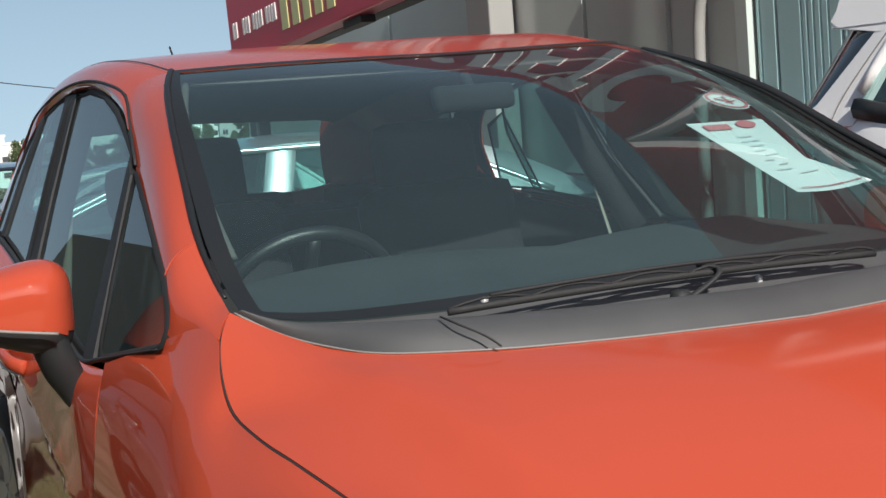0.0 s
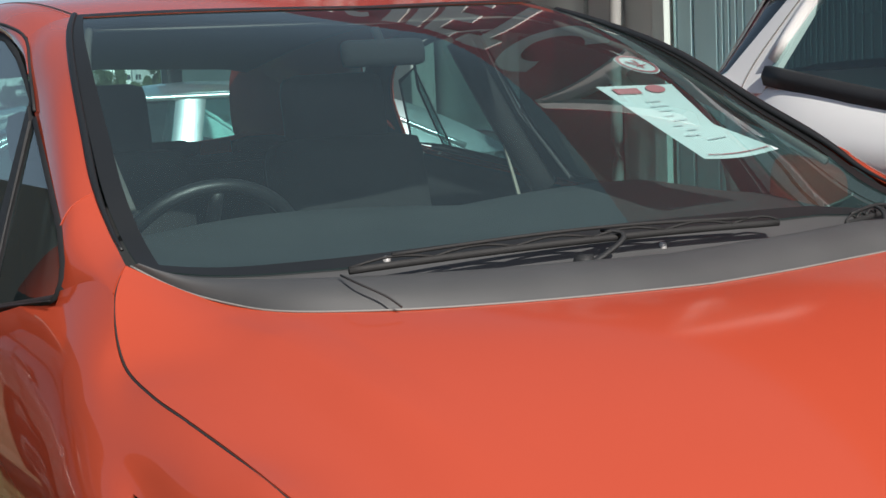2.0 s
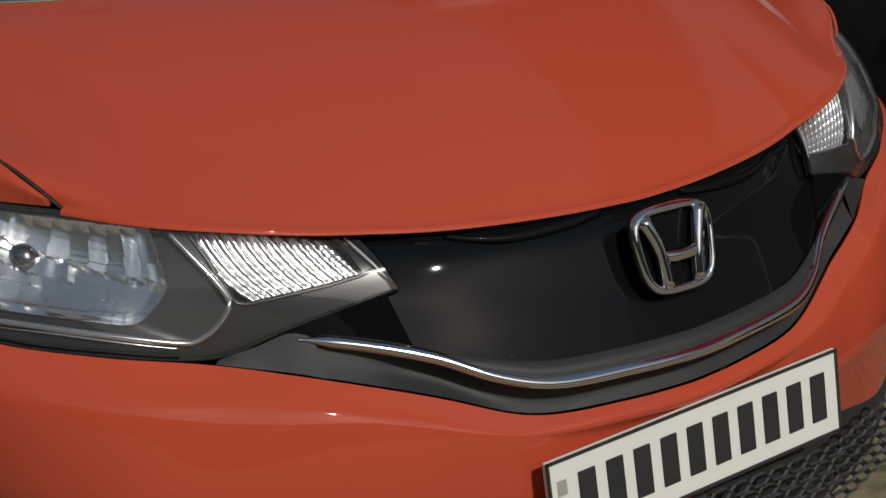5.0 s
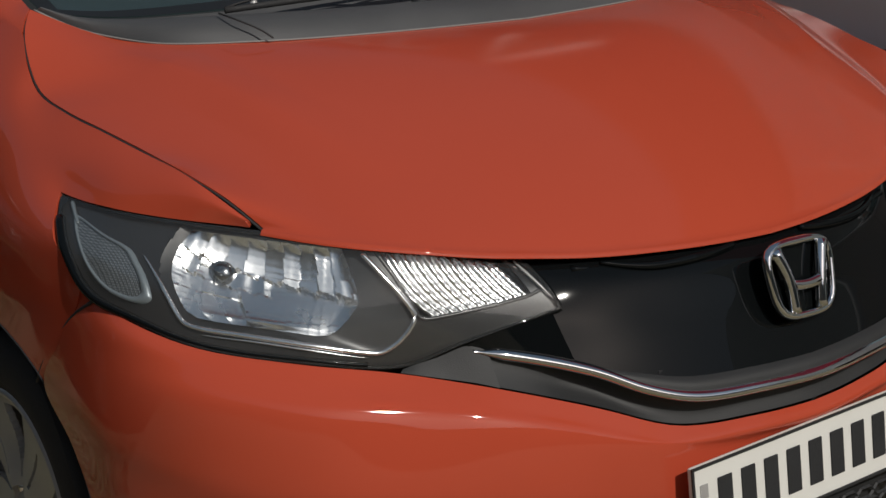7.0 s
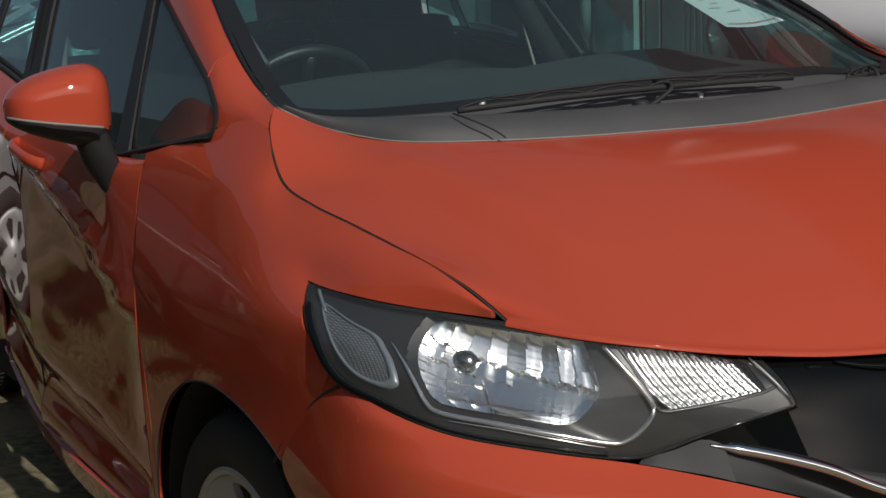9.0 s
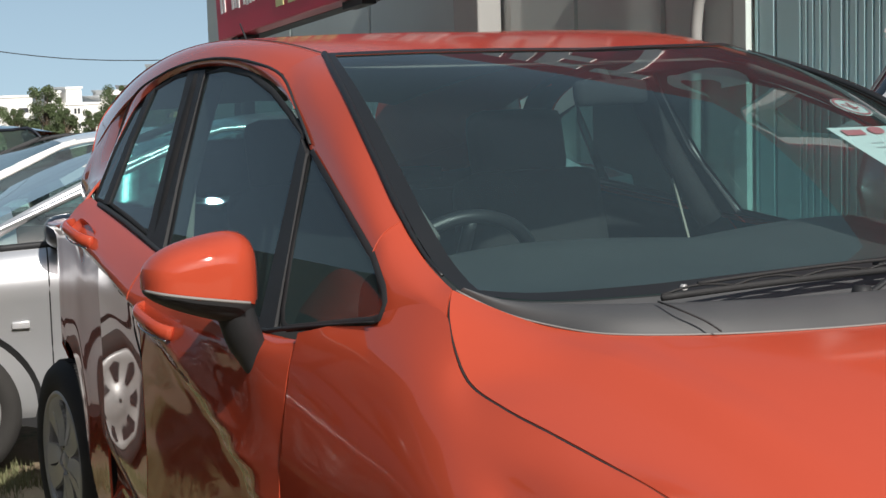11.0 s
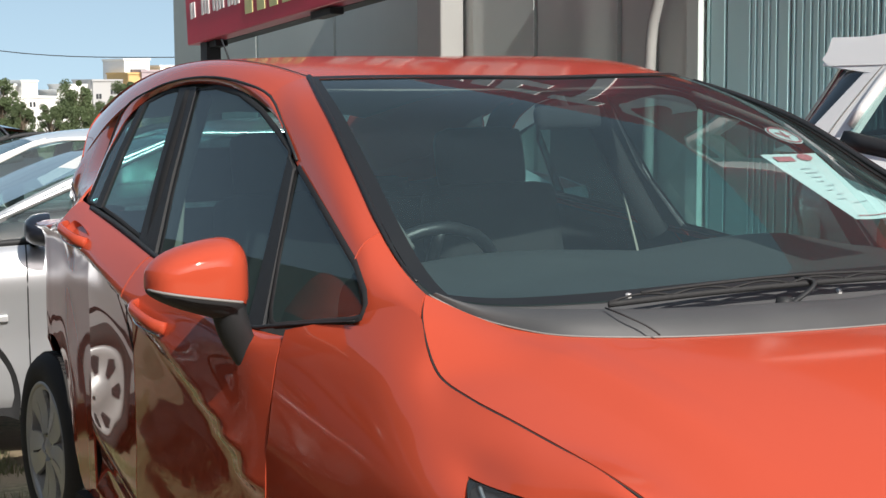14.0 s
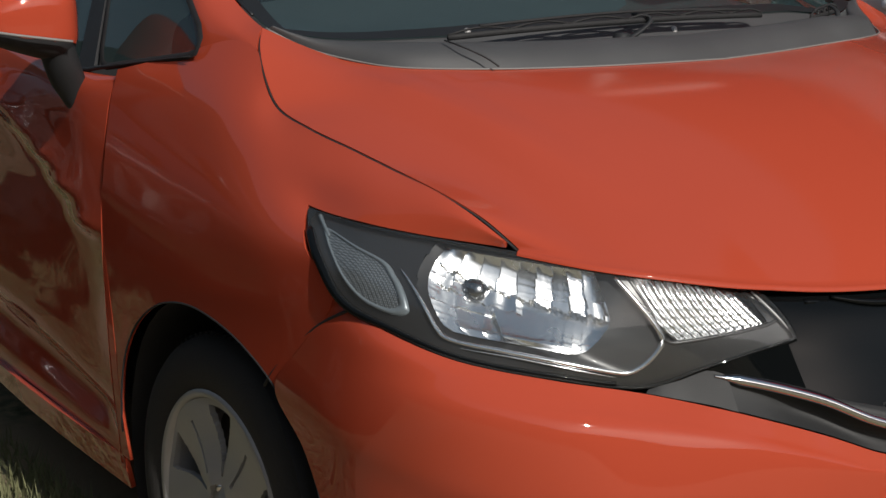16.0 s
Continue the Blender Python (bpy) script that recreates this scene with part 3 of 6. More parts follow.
def doors(f):
    for name, x0, x1, hx in (("front_door", -.52, -1.450, -1.25), ("rear_door", -1.457, -2.22, -2.0)):
        cols = []
        for x in np.linspace(x0, x1, 9):
            bx = max(0, -(x + .7))
            bz = .960 + (.090 * bx if x < -.7 else .06 * (x + .7))
            by = gy(bz) - .004
            c = crease(x)
            tp = .045 * max(0, -(x + 1.5))
            tl = .115 * max(0, -(x + 1.42)) ** 1.1
            k = c - .25
            d = [(by, bz), (by - .028, bz - .018), ((by - .028) * .24 - .869 * .76 + tp * .76, c + .38 * (bz - c)), (-.870 + tp, c + .016), (-.872 + tp, c + .004), (-.858 + tl, c - .012), (-.853 + tl, c - .22 * k), (-.856 + tl, c - .5 * k), (-.859 + tl, .25 + .30 * k), (-.838 + tl, .25 + .18 * k), (-.860 + tl, .29), (-.855 + tl, .25)]
            cut = curve(DOORCUT, 40)
            row = []
            for y, z in d:
                q = x
                if name == "front_door" and x == x0:
                    k = int(np.argmin(abs(cut[:, 2] - z)))
                    q = cut[k][0] - .006
                    y = max(y, cut[k][1]) if z > .9 else cut[k][1]
                row.append((q, y, z))
            cols.append(row)
        out = f(np.array((0., -1, .1)))
        d = part(name, grids(f(sheet(cols, 60, 26)), out=out), PAINT, car, thick=.006)
        part("door_trim", grids(f(sheet([[(x, y + .045, z) for x, y, z in c[1:9]] for c in cols], 14, 10)), out=-out), CABIN, d, "dark trim panel inside the door")
        tp = .045 * max(0, -(hx + 1.5))
        hz = crease(hx) + .035
        bm = bmesh.new()
        add_tube(bm, f(np.array([(hx + .11, -.862 + tp, hz - .012), (hx + .085, -.880 + tp, hz - .006), (hx, -.888 + tp, hz + .004), (hx - .075, -.882 + tp, hz + .012), (hx - .105, -.858 + tp, hz + .016)])), .0105, 10, 24, 1.4)
        h = part("door_handle", bm, PAINT, d, "orange pull handle")
        bm = bmesh.new()
        g = [[(hx + a * .085, -.8705 + tp + .011 * (b + 1) + .020 * (1 - a * a) * (1 - b * b), hz + .004 + .024 * b * math.sqrt(1 - .8 * a * a) - .012 * a) for b in np.linspace(-1, 1, 9)] for a in np.linspace(-1, 1, 13)]
        add_grid(bm, f(np.array(g)), out)
        part("handle_recess", bm, PAINT, d, "shallow recess behind the handle")
        # Chrome strip added in place of the highlight line mirrored below the handle
        bm = bmesh.new()
        add_tube(bm, f(np.array([(hx + .105, -.874 + tp, hz - .026), (hx, -.894 + tp, hz - .013), (hx - .10, -.872 + tp, hz)])), .0025, 6, 16)
        part("handle_glint_strip", bm, CHROME, d, "chrome strip imitating the bright reflected line under the handle")
    cols = []
    for x in (-2.226, -2.32, -2.4, -2.5, -2.6, -2.72, -2.84, -2.96, -3.08, -3.18, -3.26, -3.32):
        n = max(0, -(x + 2.226))
        end = .9 * max(0, n - .72) ** 1.6
        up, mid = .033 + .20 * n + end, .033 + .13 * n + end
        z0 = .27 if abs(x - AR) > .345 else max(.27, WZ + math.sqrt(.345**2 - (x - AR) ** 2))
        ty, tz = (float(np.interp(-x, (2.2, 2.3, 2.6, 2.84, 3.08, 3.32), v)) for v in ((-.657, -.66, -.67, -.62, -.55, -.45), (1.335, 1.31, 1.19, 1.13, 1.08, 1.04)))
        c = min(crease(x) - .06 * n, tz - .10)
        k = c - .02 - z0
        lift = np.clip(1 - 6 * n, 0, 1)
        hide = .010 * lift
        low = .0907 + .065 * n + end
        flare = .006 * np.clip(n / .15, 0, 1) * np.clip(1 - abs(abs(x - AR) - .36) / .2, 0, 1)
        cols.append([(x, ty + .003 + hide, tz + .004), (x, ty - .035 + hide, c + .62 * (tz - c)), (x, -.772 + (up - .033) + hide * .4, c + .30 * (tz - c)), (x, -.818 + (up - .033), c + .10 * (tz - c)), (x, -.870 + up, c + .016), (x, -.872 + mid, c + .004), (x, -.856 + low, c - .012), (x, -.851 + low, c - .22 * k), (x, -.854 + low - flare * .4, c - .5 * k), (x, -.857 + low - flare * .8, c - .75 * k), (x, -.858 + low - flare, z0)])
    part("rear_quarter", grids(f(sheet(cols, 30, 44)), out=f(np.array((0., -1, .1)))), PAINT, car, thick=.006)
    part("inner_side_trim", grids(f(sheet([[(a, b + .035, c) for a, b, c in col[1:]] for col in cols], 12, 20)), out=f(np.array((0., 1, 0)))), CABIN, car, "dark trim inside the tail")
    sill = sheet([[(-.50, -.862, .27), (-1.4, -.858, .25), (-2.25, -.77, .27)], [(-.50, -.85, .20), (-1.4, -.845, .19), (-2.25, -.76, .21)]], 10, 3)
    part("sill", grids(f(sill), out=f(np.array((0., -1, 0)))), PAINT, car, thick=.01)


for f in (keep, flip):
    fender(f)
    pillar(f)
    doors(f)
    side_windows(f)
shut_lines()
BUMPTOP = [(.331, -.831, .752), (.455, -.813, .731), (.55, -.763, .708), (.64, -.665, .688), (.70, -.560, .668), (.775, -.45, .640), (.82, -.33, .600), (.846, -.226, .562), (.862, -.1, .556), (.866, 0, .556)]


def bumper():
    m1 = [(.238, -.846, .66), (.45, -.837, .67), (.585, -.783, .655), (.685, -.682, .64), (.747, -.566, .622), (.812, -.444, .60), (.853, -.3, .555), (.862, -.2, .53), (.864, -.1, .522), (.865, 0, .52)]
    m2 = [(.158, -.851, .578), (.42, -.846, .57), (.585, -.786, .55), (.703, -.682, .53), (.78, -.554, .51), (.835, -.42, .49), (.855, -.3, .47), (.864, -.2, .46), (.866, -.1, .455), (.867, 0, .455)]
    lo = [(.305, -.842, .40), (.45, -.815, .38), (.57, -.75, .36), (.68, -.65, .35), (.75, -.54, .34), (.79, -.42, .36), (.83, -.3, .39), (.845, -.2, .39), (.85, -.1, .39), (.852, 0, .39)]
    t2 = [(x + .012, y - .010 * min(1, -y / .1), z - .016) for x, y, z in BUMPTOP]
    t2[0] = (.310, -.838, .728)
    m3 = [tuple(np.array(a) * .6 + np.array(b) * .4) for a, b in zip(m2, lo)]
    m3[0] = (.243, -.847, .505)
    part("front_bumper", grids(sheet([BUMPTOP, t2, m1, m2, m3, lo], 52, 36), out=(1, -.5, 0), both=True), PAINT, car, thick=.005)
    low = [lo, [(.33, -.825, .30), (.42, -.80, .28), (.57, -.73, .27), (.68, -.63, .26), (.75, -.52, .25), (.78, -.40, .24), (.80, -.3, .24), (.81, -.2, .24), (.82, -.1, .24), (.82, 0, .24)], [(.34, -.80, .20), (.44, -.77, .19), (.55, -.70, .19), (.65, -.6, .19), (.71, -.5, .19), (.74, -.4, .19), (.76, -.3, .19), (.77, -.2, .19), (.78, -.1, .19), (.78, 0, .19)]]
    part("lower_grille", grids(sheet(low, 52, 12), out=(1, -.5, 0), both=True), BLACK_PLASTIC, car, "black lower intake of the bumper", thick=.01)


bumper()

# black front grille with its chrome strip
CHROMELINE = [(.733, -.470, .688), (.77, -.40, .672), (.805, -.33, .650), (.838, -.27, .622), (.858, -.21, .606), (.868, -.1, .602), (.872, 0, .602)]


def grille():
    top = [(.700, -.40, .790), (.728, -.30, .784), (.744, -.20, .780), (.755, -.1, .778), (.760, 0, .778)]
    m1 = [(.725, -.385, .765), (.757, -.29, .760), (.775, -.20, .756), (.785, -.1, .754), (.79, 0, .754)]
    m2 = [(.752, -.385, .725), (.785, -.29, .712), (.802, -.2, .700), (.812, -.1, .696), (.815, 0, .696)]
    ch = [(.735, -.46, .692), (.80, -.33, .655), (.853, -.215, .610), (.865, -.1, .606), (.868, 0, .606)]
    wing = sheet([[(.733, -.478, .697), (.752, -.43, .712), (.770, -.362, .727)], [(.736, -.468, .690), (.764, -.412, .676), (.794, -.345, .660)]], 12, 4)
    g = part("grille", grids(sheet([top, m1, m2, ch], 30, 20), wing, out=(1, 0, .2), both=True), GLOSS_BLACK, car, "gloss black front grille panel", thick=.01)
    plate = sheet([[(.697, -.549, .671), (.715, -.512, .683), (.733, -.476, .695), (.746, -.452, .687)], [(.701, -.556, .668), (.728, -.516, .659), (.753, -.478, .650), (.771, -.450, .641)]], 12, 4)
    line = [(.746, -.450, .686)] + CHROMELINE[1:]
    deep = (0, .25, 1, 1, 1, 1, 1)
    lower = sheet([line, [(x - .015 * w, y, z - .012) for (x, y, z), w in zip(line, deep)], [(x + .010 - .03 * w, y, z - .028) for (x, y, z), w in zip(line, deep)], [(.77, -.45, .642), (.815, -.33, .602), (.842, -.226, .564), (.858, -.1, .558), (.862, 0, .558)]], 30, 10)
    part("grille_surround", grids(plate, lower, out=(1, 0, .2), both=True), LEDGEGREY, g, "matt black lower grille surround")
    g2 = centred(np.array([(x + .008, y, z) for x, y, z in CHROMELINE]))
    bm = bmesh.new()
    line = curve(lean(np.vstack([g2, (g2 * (1, -1, 1))[-2::-1]])), 110)
    grow = np.clip(np.minimum(np.arange(110), np.arange(110)[::-1]) / 4, .25, 1)
    add_grid(bm, [[p + w * np.array((a, 0, b)) for a, b in ((-.012, .003), (-.010, .0085), (-.003, .0070), (.003, .0038), (.0052, -.001), (.004, -.0062), (-.001, -.0085), (-.010, -.008), (-.012, .003))] for p, w in zip(line, grow)], (1, 0, .3))
    part("chrome_strip", bm, CHROME, g, "bright chrome strip across the grille")
    # matt ledge above the chrome strip, with small notches, and the lip under the hood edge
    grow = [(p, w) for p, w in zip(CHROMELINE[2:], (0, .75, 1, 1, 1))]
    ledge = sheet([[(p[0] + .004, p[1], p[2] + .005) for p, w in grow], [(p[0] + .001 * w, p[1], p[2] + .005 + .010 * w) for p, w in grow], [(p[0] - .012 * w, p[1], p[2] + .005 + .018 * w) for p, w in grow]], 30, 6)
    part("grille_ledge", grids(ledge, out=(1, 0, .6), both=True), LEDGEGREY, g, "matt grey ledge along the grille")
    for y in (-.24, -.15, -.06, .04, .13, .22):
        k = float(np.interp(abs(y), (0, .1, .21, .27, .33), (.872, .868, .858, .838, .805))), float(np.interp(abs(y), (0, .1, .21, .27, .33), (.602, .602, .606, .622, .650)))
        p = keep(np.array((k[0] - .006, -abs(y), k[1] + .021))) * (1, 1 if y < 0 else -1, 1)
        bm = bmesh.new()
        add_box(bm, p - (.006, .004, .004), p + (.006, .004, .005), None, .001)
        part("ledge_notch", bm, BLACK_PLASTIC, g, smooth=False)
    lip = np.array([(.704, -.302, .781), (.733, -.234, .769), (.746, -.139, .770), (.746, -.090, .775)])
    for line in (lip, (lip + (0, .022, 0)) * (1, -1, 1) - (0, .022, 0)):
        bm = bmesh.new()
        add_tube(bm, line, [.003, .006, .007, .005], 8, 30)
        part("grille_lip", bm, GLOSS_BLACK, g, "gloss black lip under the hood edge")
    # relief lines under the hood edge
    for f in (keep, flip):
        bm = bmesh.new()
        add_tube(bm, f(np.array([(.745, -.31, .772), (.766, -.22, .766), (.782, -.13, .768), (.787, -.09, .772)])), .006, 6, 24)
        add_tube(bm, f(np.array([(.787, -.085, .765), (.80, -.078, .735), (.808, -.072, .70)])), .006, 6, 16)
        part("grille_relief", bm, GLOSS_BLACK, g)
    return g


GRILLE = grille()


def emblem():
    c = pose(.812, -.022, .726, 0, -15, -2)
    bm = bmesh.new()
    ring = []
    for k in np.linspace(0, 2 * math.pi, 41)[:-1]:
        a, b = math.cos(k), math.sin(k)
        r = (abs(a) ** 4 + abs(b) ** 4) ** -.25
        y, z = .058 * r * a, .052 * r * b
        ring.append((0, y * (1 + .10 * z / .05), z))
    rows = []
    for x, y, z in ring:
        n = Vector((0, y, z)).normalized()
        rows.append([Vector((.008 * math.sin(q), y + .0065 * math.cos(q) * n.y, z + .0065 * math.cos(q) * n.z)) for q in np.linspace(0, 2 * math.pi, 9)])
    add_grid(bm, [[c @ v for v in r] for r in rows], closed=True)
    for s in (-1, 1):
        add_tube(bm, [c @ Vector((.004, s * .046, .045)), c @ Vector((.008, s * .031, 0)), c @ Vector((.004, s * .026, -.046))], [.0100, .0080, .0095], 8, 12)
    add_tube(bm, [c @ Vector((.006, -.030, -.006)), c @ Vector((.008, 0, -.010)), c @ Vector((.006, .030, -.006))], .0085, 8, 12)
    part("emblem", bm, CHROME, GRILLE, "chrome badge in a rounded frame")
    bm = bmesh.new()
    for k in range(1):
        add_grid(bm, [[c @ Vector((-.006, y * w, z * w)) for w in (0.02, .5, 1.0)] for _, y, z in ring], closed=True)
    part("emblem_backing", bm, GLOSS_BLACK, GRILLE)


emblem()


def plate():
    m = pose(.850, -.022, .464, 2.2, -3, -1)
    bm = bmesh.new()
    add_box(bm, (-.004, -.25, -.06), (.004, .25, .06), m, .003)
    p = part("number_plate", bm, PLATE, car, "white embossed number plate", smooth=False)
    bm = bmesh.new()
    for y0, y1, z0, z1 in ((-.25, .25, .056, .060), (-.25, .25, -.060, -.056), (-.25, -.246, -.06, .06), (.246, .25, -.06, .06)):
        add_box(bm, (.004, y0, z0), (.0065, y1, z1), m)
    part("plate_rim", bm, BLACK_PLASTIC, p, smooth=False)
    for k in range(10):
        bm = bmesh.new()
        y = -.19 + k * .0445
        add_box(bm, (.004, y - .0135, -.034), (.0062, y + .0135, .034), m, .0015)
        part("plate_bar", bm, BLACK_PLASTIC, p, smooth=False)
    bm = bmesh.new()
    add_box(bm, (.004, -.236, .012), (.0055, -.222, .032), m)
    part("plate_hologram", bm, SILVER, p, smooth=False)


plate()


def mesh_grille():
    bm = bmesh.new()
    for r in range(5):
        for k in range(26):
            y = -.45 + k * .036 + (r % 2) * .018
            z = .375 - r * .022
            x = .845 - .35 * max(0, abs(y) - .25) - .12 * (.40 - z)
            pts = [(x, y + .019 * math.cos(a), z + .0095 * math.sin(a)) for a in np.linspace(0, 2 * math.pi, 7)]
            for a, b in zip(pts[:-1], pts[1:]):
                add_tube(bm, [a, b], .0028, 4, 2)
    part("honeycomb_mesh", bm, BLACK_PLASTIC, car, "black honeycomb mesh below the number plate", weld=False, smooth=False)


mesh_grille()

# headlights
HTOP = [(.195, -.800, .862), (.36, -.765, .855), (.45, -.718, .851), (.533, -.655, .843), (.62, -.592, .833), (.683, -.50, .819), (.708, -.40, .800), (.712, -.369, .793)]
HBOT = [(.200, -.806, .858), (.245, -.827, .834), (.30, -.842, .803), (.36, -.840, .756), (.455, -.812, .733), (.55, -.762, .709), (.64, -.665, .690), (.696, -.548, .673), (.735, -.475, .700), (.775, -.347, .732)]
HMID = [(.198, -.803, .860), (.36, -.818, .810), (.47, -.775, .790), (.56, -.712, .775), (.645, -.63, .762), (.70, -.535, .748), (.738, -.43, .752), (.752, -.357, .765)]
LENSG = sheet([HTOP, HMID, HBOT], 60, 20)


def on_lens(u, v, depth):
    """A place behind the lens: u along it from the rear tip, v from top to bottom."""
    i, j = np.clip(u, 0, 1) * (len(LENSG) - 1), np.clip(v, 0, 1) * (LENSG.shape[1] - 1)
    a, b = min(int(i), len(LENSG) - 2), min(int(j), LENSG.shape[1] - 2)
    fi, fj = i - a, j - b
    p = (LENSG[a, b] * (1 - fi) * (1 - fj) + LENSG[a + 1, b] * fi * (1 - fj) + LENSG[a, b + 1] * (1 - fi) * fj + LENSG[a + 1, b + 1] * fi * fj)
    n = np.cross(LENSG[a + 1, b] - LENSG[a, b], LENSG[a, b + 1] - LENSG[a, b])
    n /= np.linalg.norm(n) + 1e-9
    if n @ np.array((1, -.6, .2)) < 0:
        n = -n
    return p - depth * n


def patch(u0, u1, v0, v1, depth, n=12, m=10):
    return np.array([[on_lens(u0 + (u1 - u0) * i / n, v0 + (v1 - v0) * j / m, depth(i / n, j / m) if callable(depth) else depth) for j in range(m + 1)] for i in range(n + 1)])


def inside(u, v, loop):
    hit = False
    for (a, b), (c, d) in zip(loop, loop[1:] + loop[:1]):
        if (b > v) != (d > v) and u < a + (v - b) * (c - a) / (d - b):
            hit = not hit
    return hit


LAMPLOOP = [(.345, .0), (.334, .18), (.334, .36), (.346, .52), (.378, .69), (.404, .80), (.424, .85), (.51, .835), (.61, .853), (.686, .870), (.716, .882), (.738, .83), (.770, .67), (.779, .58), (.763, .38), (.733, .19), (.704, .0)]
BOWLLOOP = [(.362, .0), (.350, .18), (.352, .36), (.366, .52), (.392, .68), (.408, .745), (.424, .772), (.51, .758), (.58, .768), (.625, .780), (.645, .768), (.660, .70), (.682, .55), (.692, .44), (.690, .33), (.680, .18), (.664, .0)]
INDLOOP = [(.724, .0), (.972, .0), (.975, .62), (.870, .64), (.800, .63), (.780, .50), (.756, .22)]
MARKLOOP = [(.088, .46), (.110, .36), (.165, .335), (.243, .337), (.290, .473), (.322, .663), (.326, .739), (.306, .802), (.266, .807), (.222, .762), (.173, .702), (.115, .58)]


def headlight(f):
    out = f(np.array((1., -.6, .2)))
    h = part("headlight", grids(f(patch(0, 1, 0, 1, lambda a, b: .018 + .09 * (math.sin(math.pi * a) * math.sin(math.pi * b)) ** .5, 40, 16)), out=out), BEZEL, car, "clear headlight unit with chrome reflectors and a charcoal bezel")
    lens = part("lens", grids(f(LENSG + 0), out=out), LENS, h, "clear plastic lens")
    lens.visible_shadow = False
    # black rim inside the lens edge
    bm = bmesh.new()
    edge = [on_lens(u, .0, .004) for u in np.linspace(0, 1, 40)] + [on_lens(1, v, .004) for v in np.linspace(.1, .9, 6)] + [on_lens(u, 1, .004) for u in np.linspace(1, 0, 40)]
    add_tube(bm, f(np.array(edge)), .0036, 6, 160)
    add_tube(bm, f(np.array([on_lens(u, .975, .004) for u in np.linspace(.05, .70, 30)])), [.0075, .0075, .006, .0045, .0045, .0045], 8, 60)
    add_grid(bm, f(patch(.0, .030, .25, 1.0, .0005, 6, 10)), out)
    part("rim", bm, GLOSS_BLACK, h)
    # charcoal bezel, open at the lamp and at the indicator
    bm = bmesh.new()
    vs = {}
    nu, nv = 150, 44

    def corner(i, j):
        if (i, j) not in vs:
            u, v = i / nu, j / nv
            vs[i, j] = bm.verts.new(f(on_lens(u, v, .010)[None])[0])
        return vs[i, j]
    for i in range(nu):
        for j in range(nv):
            u, v = (i + .5) / nu, (j + .5) / nv
            if not inside(u, v, LAMPLOOP) and not inside(u, v, INDLOOP):
                q = [corner(i, j), corner(i, j + 1), corner(i + 1, j + 1), corner(i + 1, j)]
                bm.faces.new(q if f is flip else q[::-1])
    bmesh.ops.recalc_face_normals(bm, faces=bm.faces)
    part("bezel", bm, BEZEL, h, "dark charcoal bezel inside the lens", weld=False)

    def loop_rows(a, b, da, db, n=90, m=5):
        p, q = curve([(*k, 0) for k in a], n), curve([(*k, 0) for k in b], n)
        return [[on_lens(*(x + (y - x) * w)[:2], da + (db - da) * w) for w in np.linspace(0, 1, m)] for x, y in zip(p, q)]

    # grey wing between the chrome line and the bowl
    flank = f(np.array(loop_rows(LAMPLOOP, BOWLLOOP, .011, .022)))
    for name, rows, mat in (("lamp_wing", flank[46:], HOUSING), ("lamp_flank", flank[:47], BEZEL)):
        bm = bmesh.new()
        add_grid(bm, rows, out)
        part(name, bm, mat, h)
    # main reflector: a stepped bowl of many small facets
    left = curve([(*k, 0) for k in BOWLLOOP[:7]], 73)
    right = curve([(*k, 0) for k in BOWLLOOP[:9:-1]], 73)
    low = curve([(*k, 0) for k in BOWLLOOP[6:11]], 97)
    rnd = random.Random(5)
    tilt = {(i, j): (rnd.uniform(-1, 1), rnd.uniform(-1, 1)) for i in range(14) for j in range(4)}

    def bowl(a, b):
        edge = min(1, 14 * a, 14 * (1 - a), 14 * b, 14 * (1 - b))
        d = .020 + .026 * max(0, (1 - (2 * a - 1) ** 2) * (1 - (2 * b - 1) ** 2)) ** .8 - .016 * edge * (b - .5)
        zig = .045 * (((a * 9) % 1) - .5)
        row = 0 if b < .20 + .34 * a + zig else 1 if b < .42 + .30 * a + zig and a < .52 else 2
        if row == 2 and a > .36 + .2 * (b - .6):
            return d + edge * (.004 + .030 * (a - .7) - .014 * (b - .6))      # smooth pool at the lower inner side
        n = 9 if row < 2 else 7
        w = a ** 1.15 + .05 * b
        ta, tb = tilt[int(w * n), row]
        la, lb = (w * n) % 1 - .5, (b * 3) % 1 - .5
        if row == 0:
            return d + edge * (.0060 * (1 + .5 * ta) * la + .0030 * (1 + 1.1 * tb) * lb - .004)
        return d + edge * ((.003 + .004 * ta) * la + .004 * tb * lb + .003 * (row - 1) + .0012 * math.cos(2 * math.pi * la))
    g = []
    for i, a in enumerate(np.linspace(0, 1, 97)):
        row = []
        for j, b in enumerate(np.linspace(0, 1, 73)):
            p = left[j] + (right[j] - left[j]) * a
            p[1] += (low[i][1] - (left[-1] + (right[-1] - left[-1]) * a)[1]) * b
            row.append(on_lens(p[0], p[1], bowl(a, b)))
        g.append(row)
    part("reflector", grids(f(np.array(g)), out=out), MIRROR, h, "faceted chrome main reflector", angle=22)
    c = f(on_lens(.425, .25, .05)[None])[0]
    bm = bmesh.new()
    add_lathe(bm, [(.001, .026), (.012, .024), (.017, .012), (.018, -.03), (.001, -.03)], c, "x", 24)
    part("bulb", bm, DARKCHROME, h, "dark chrome bulb shield")
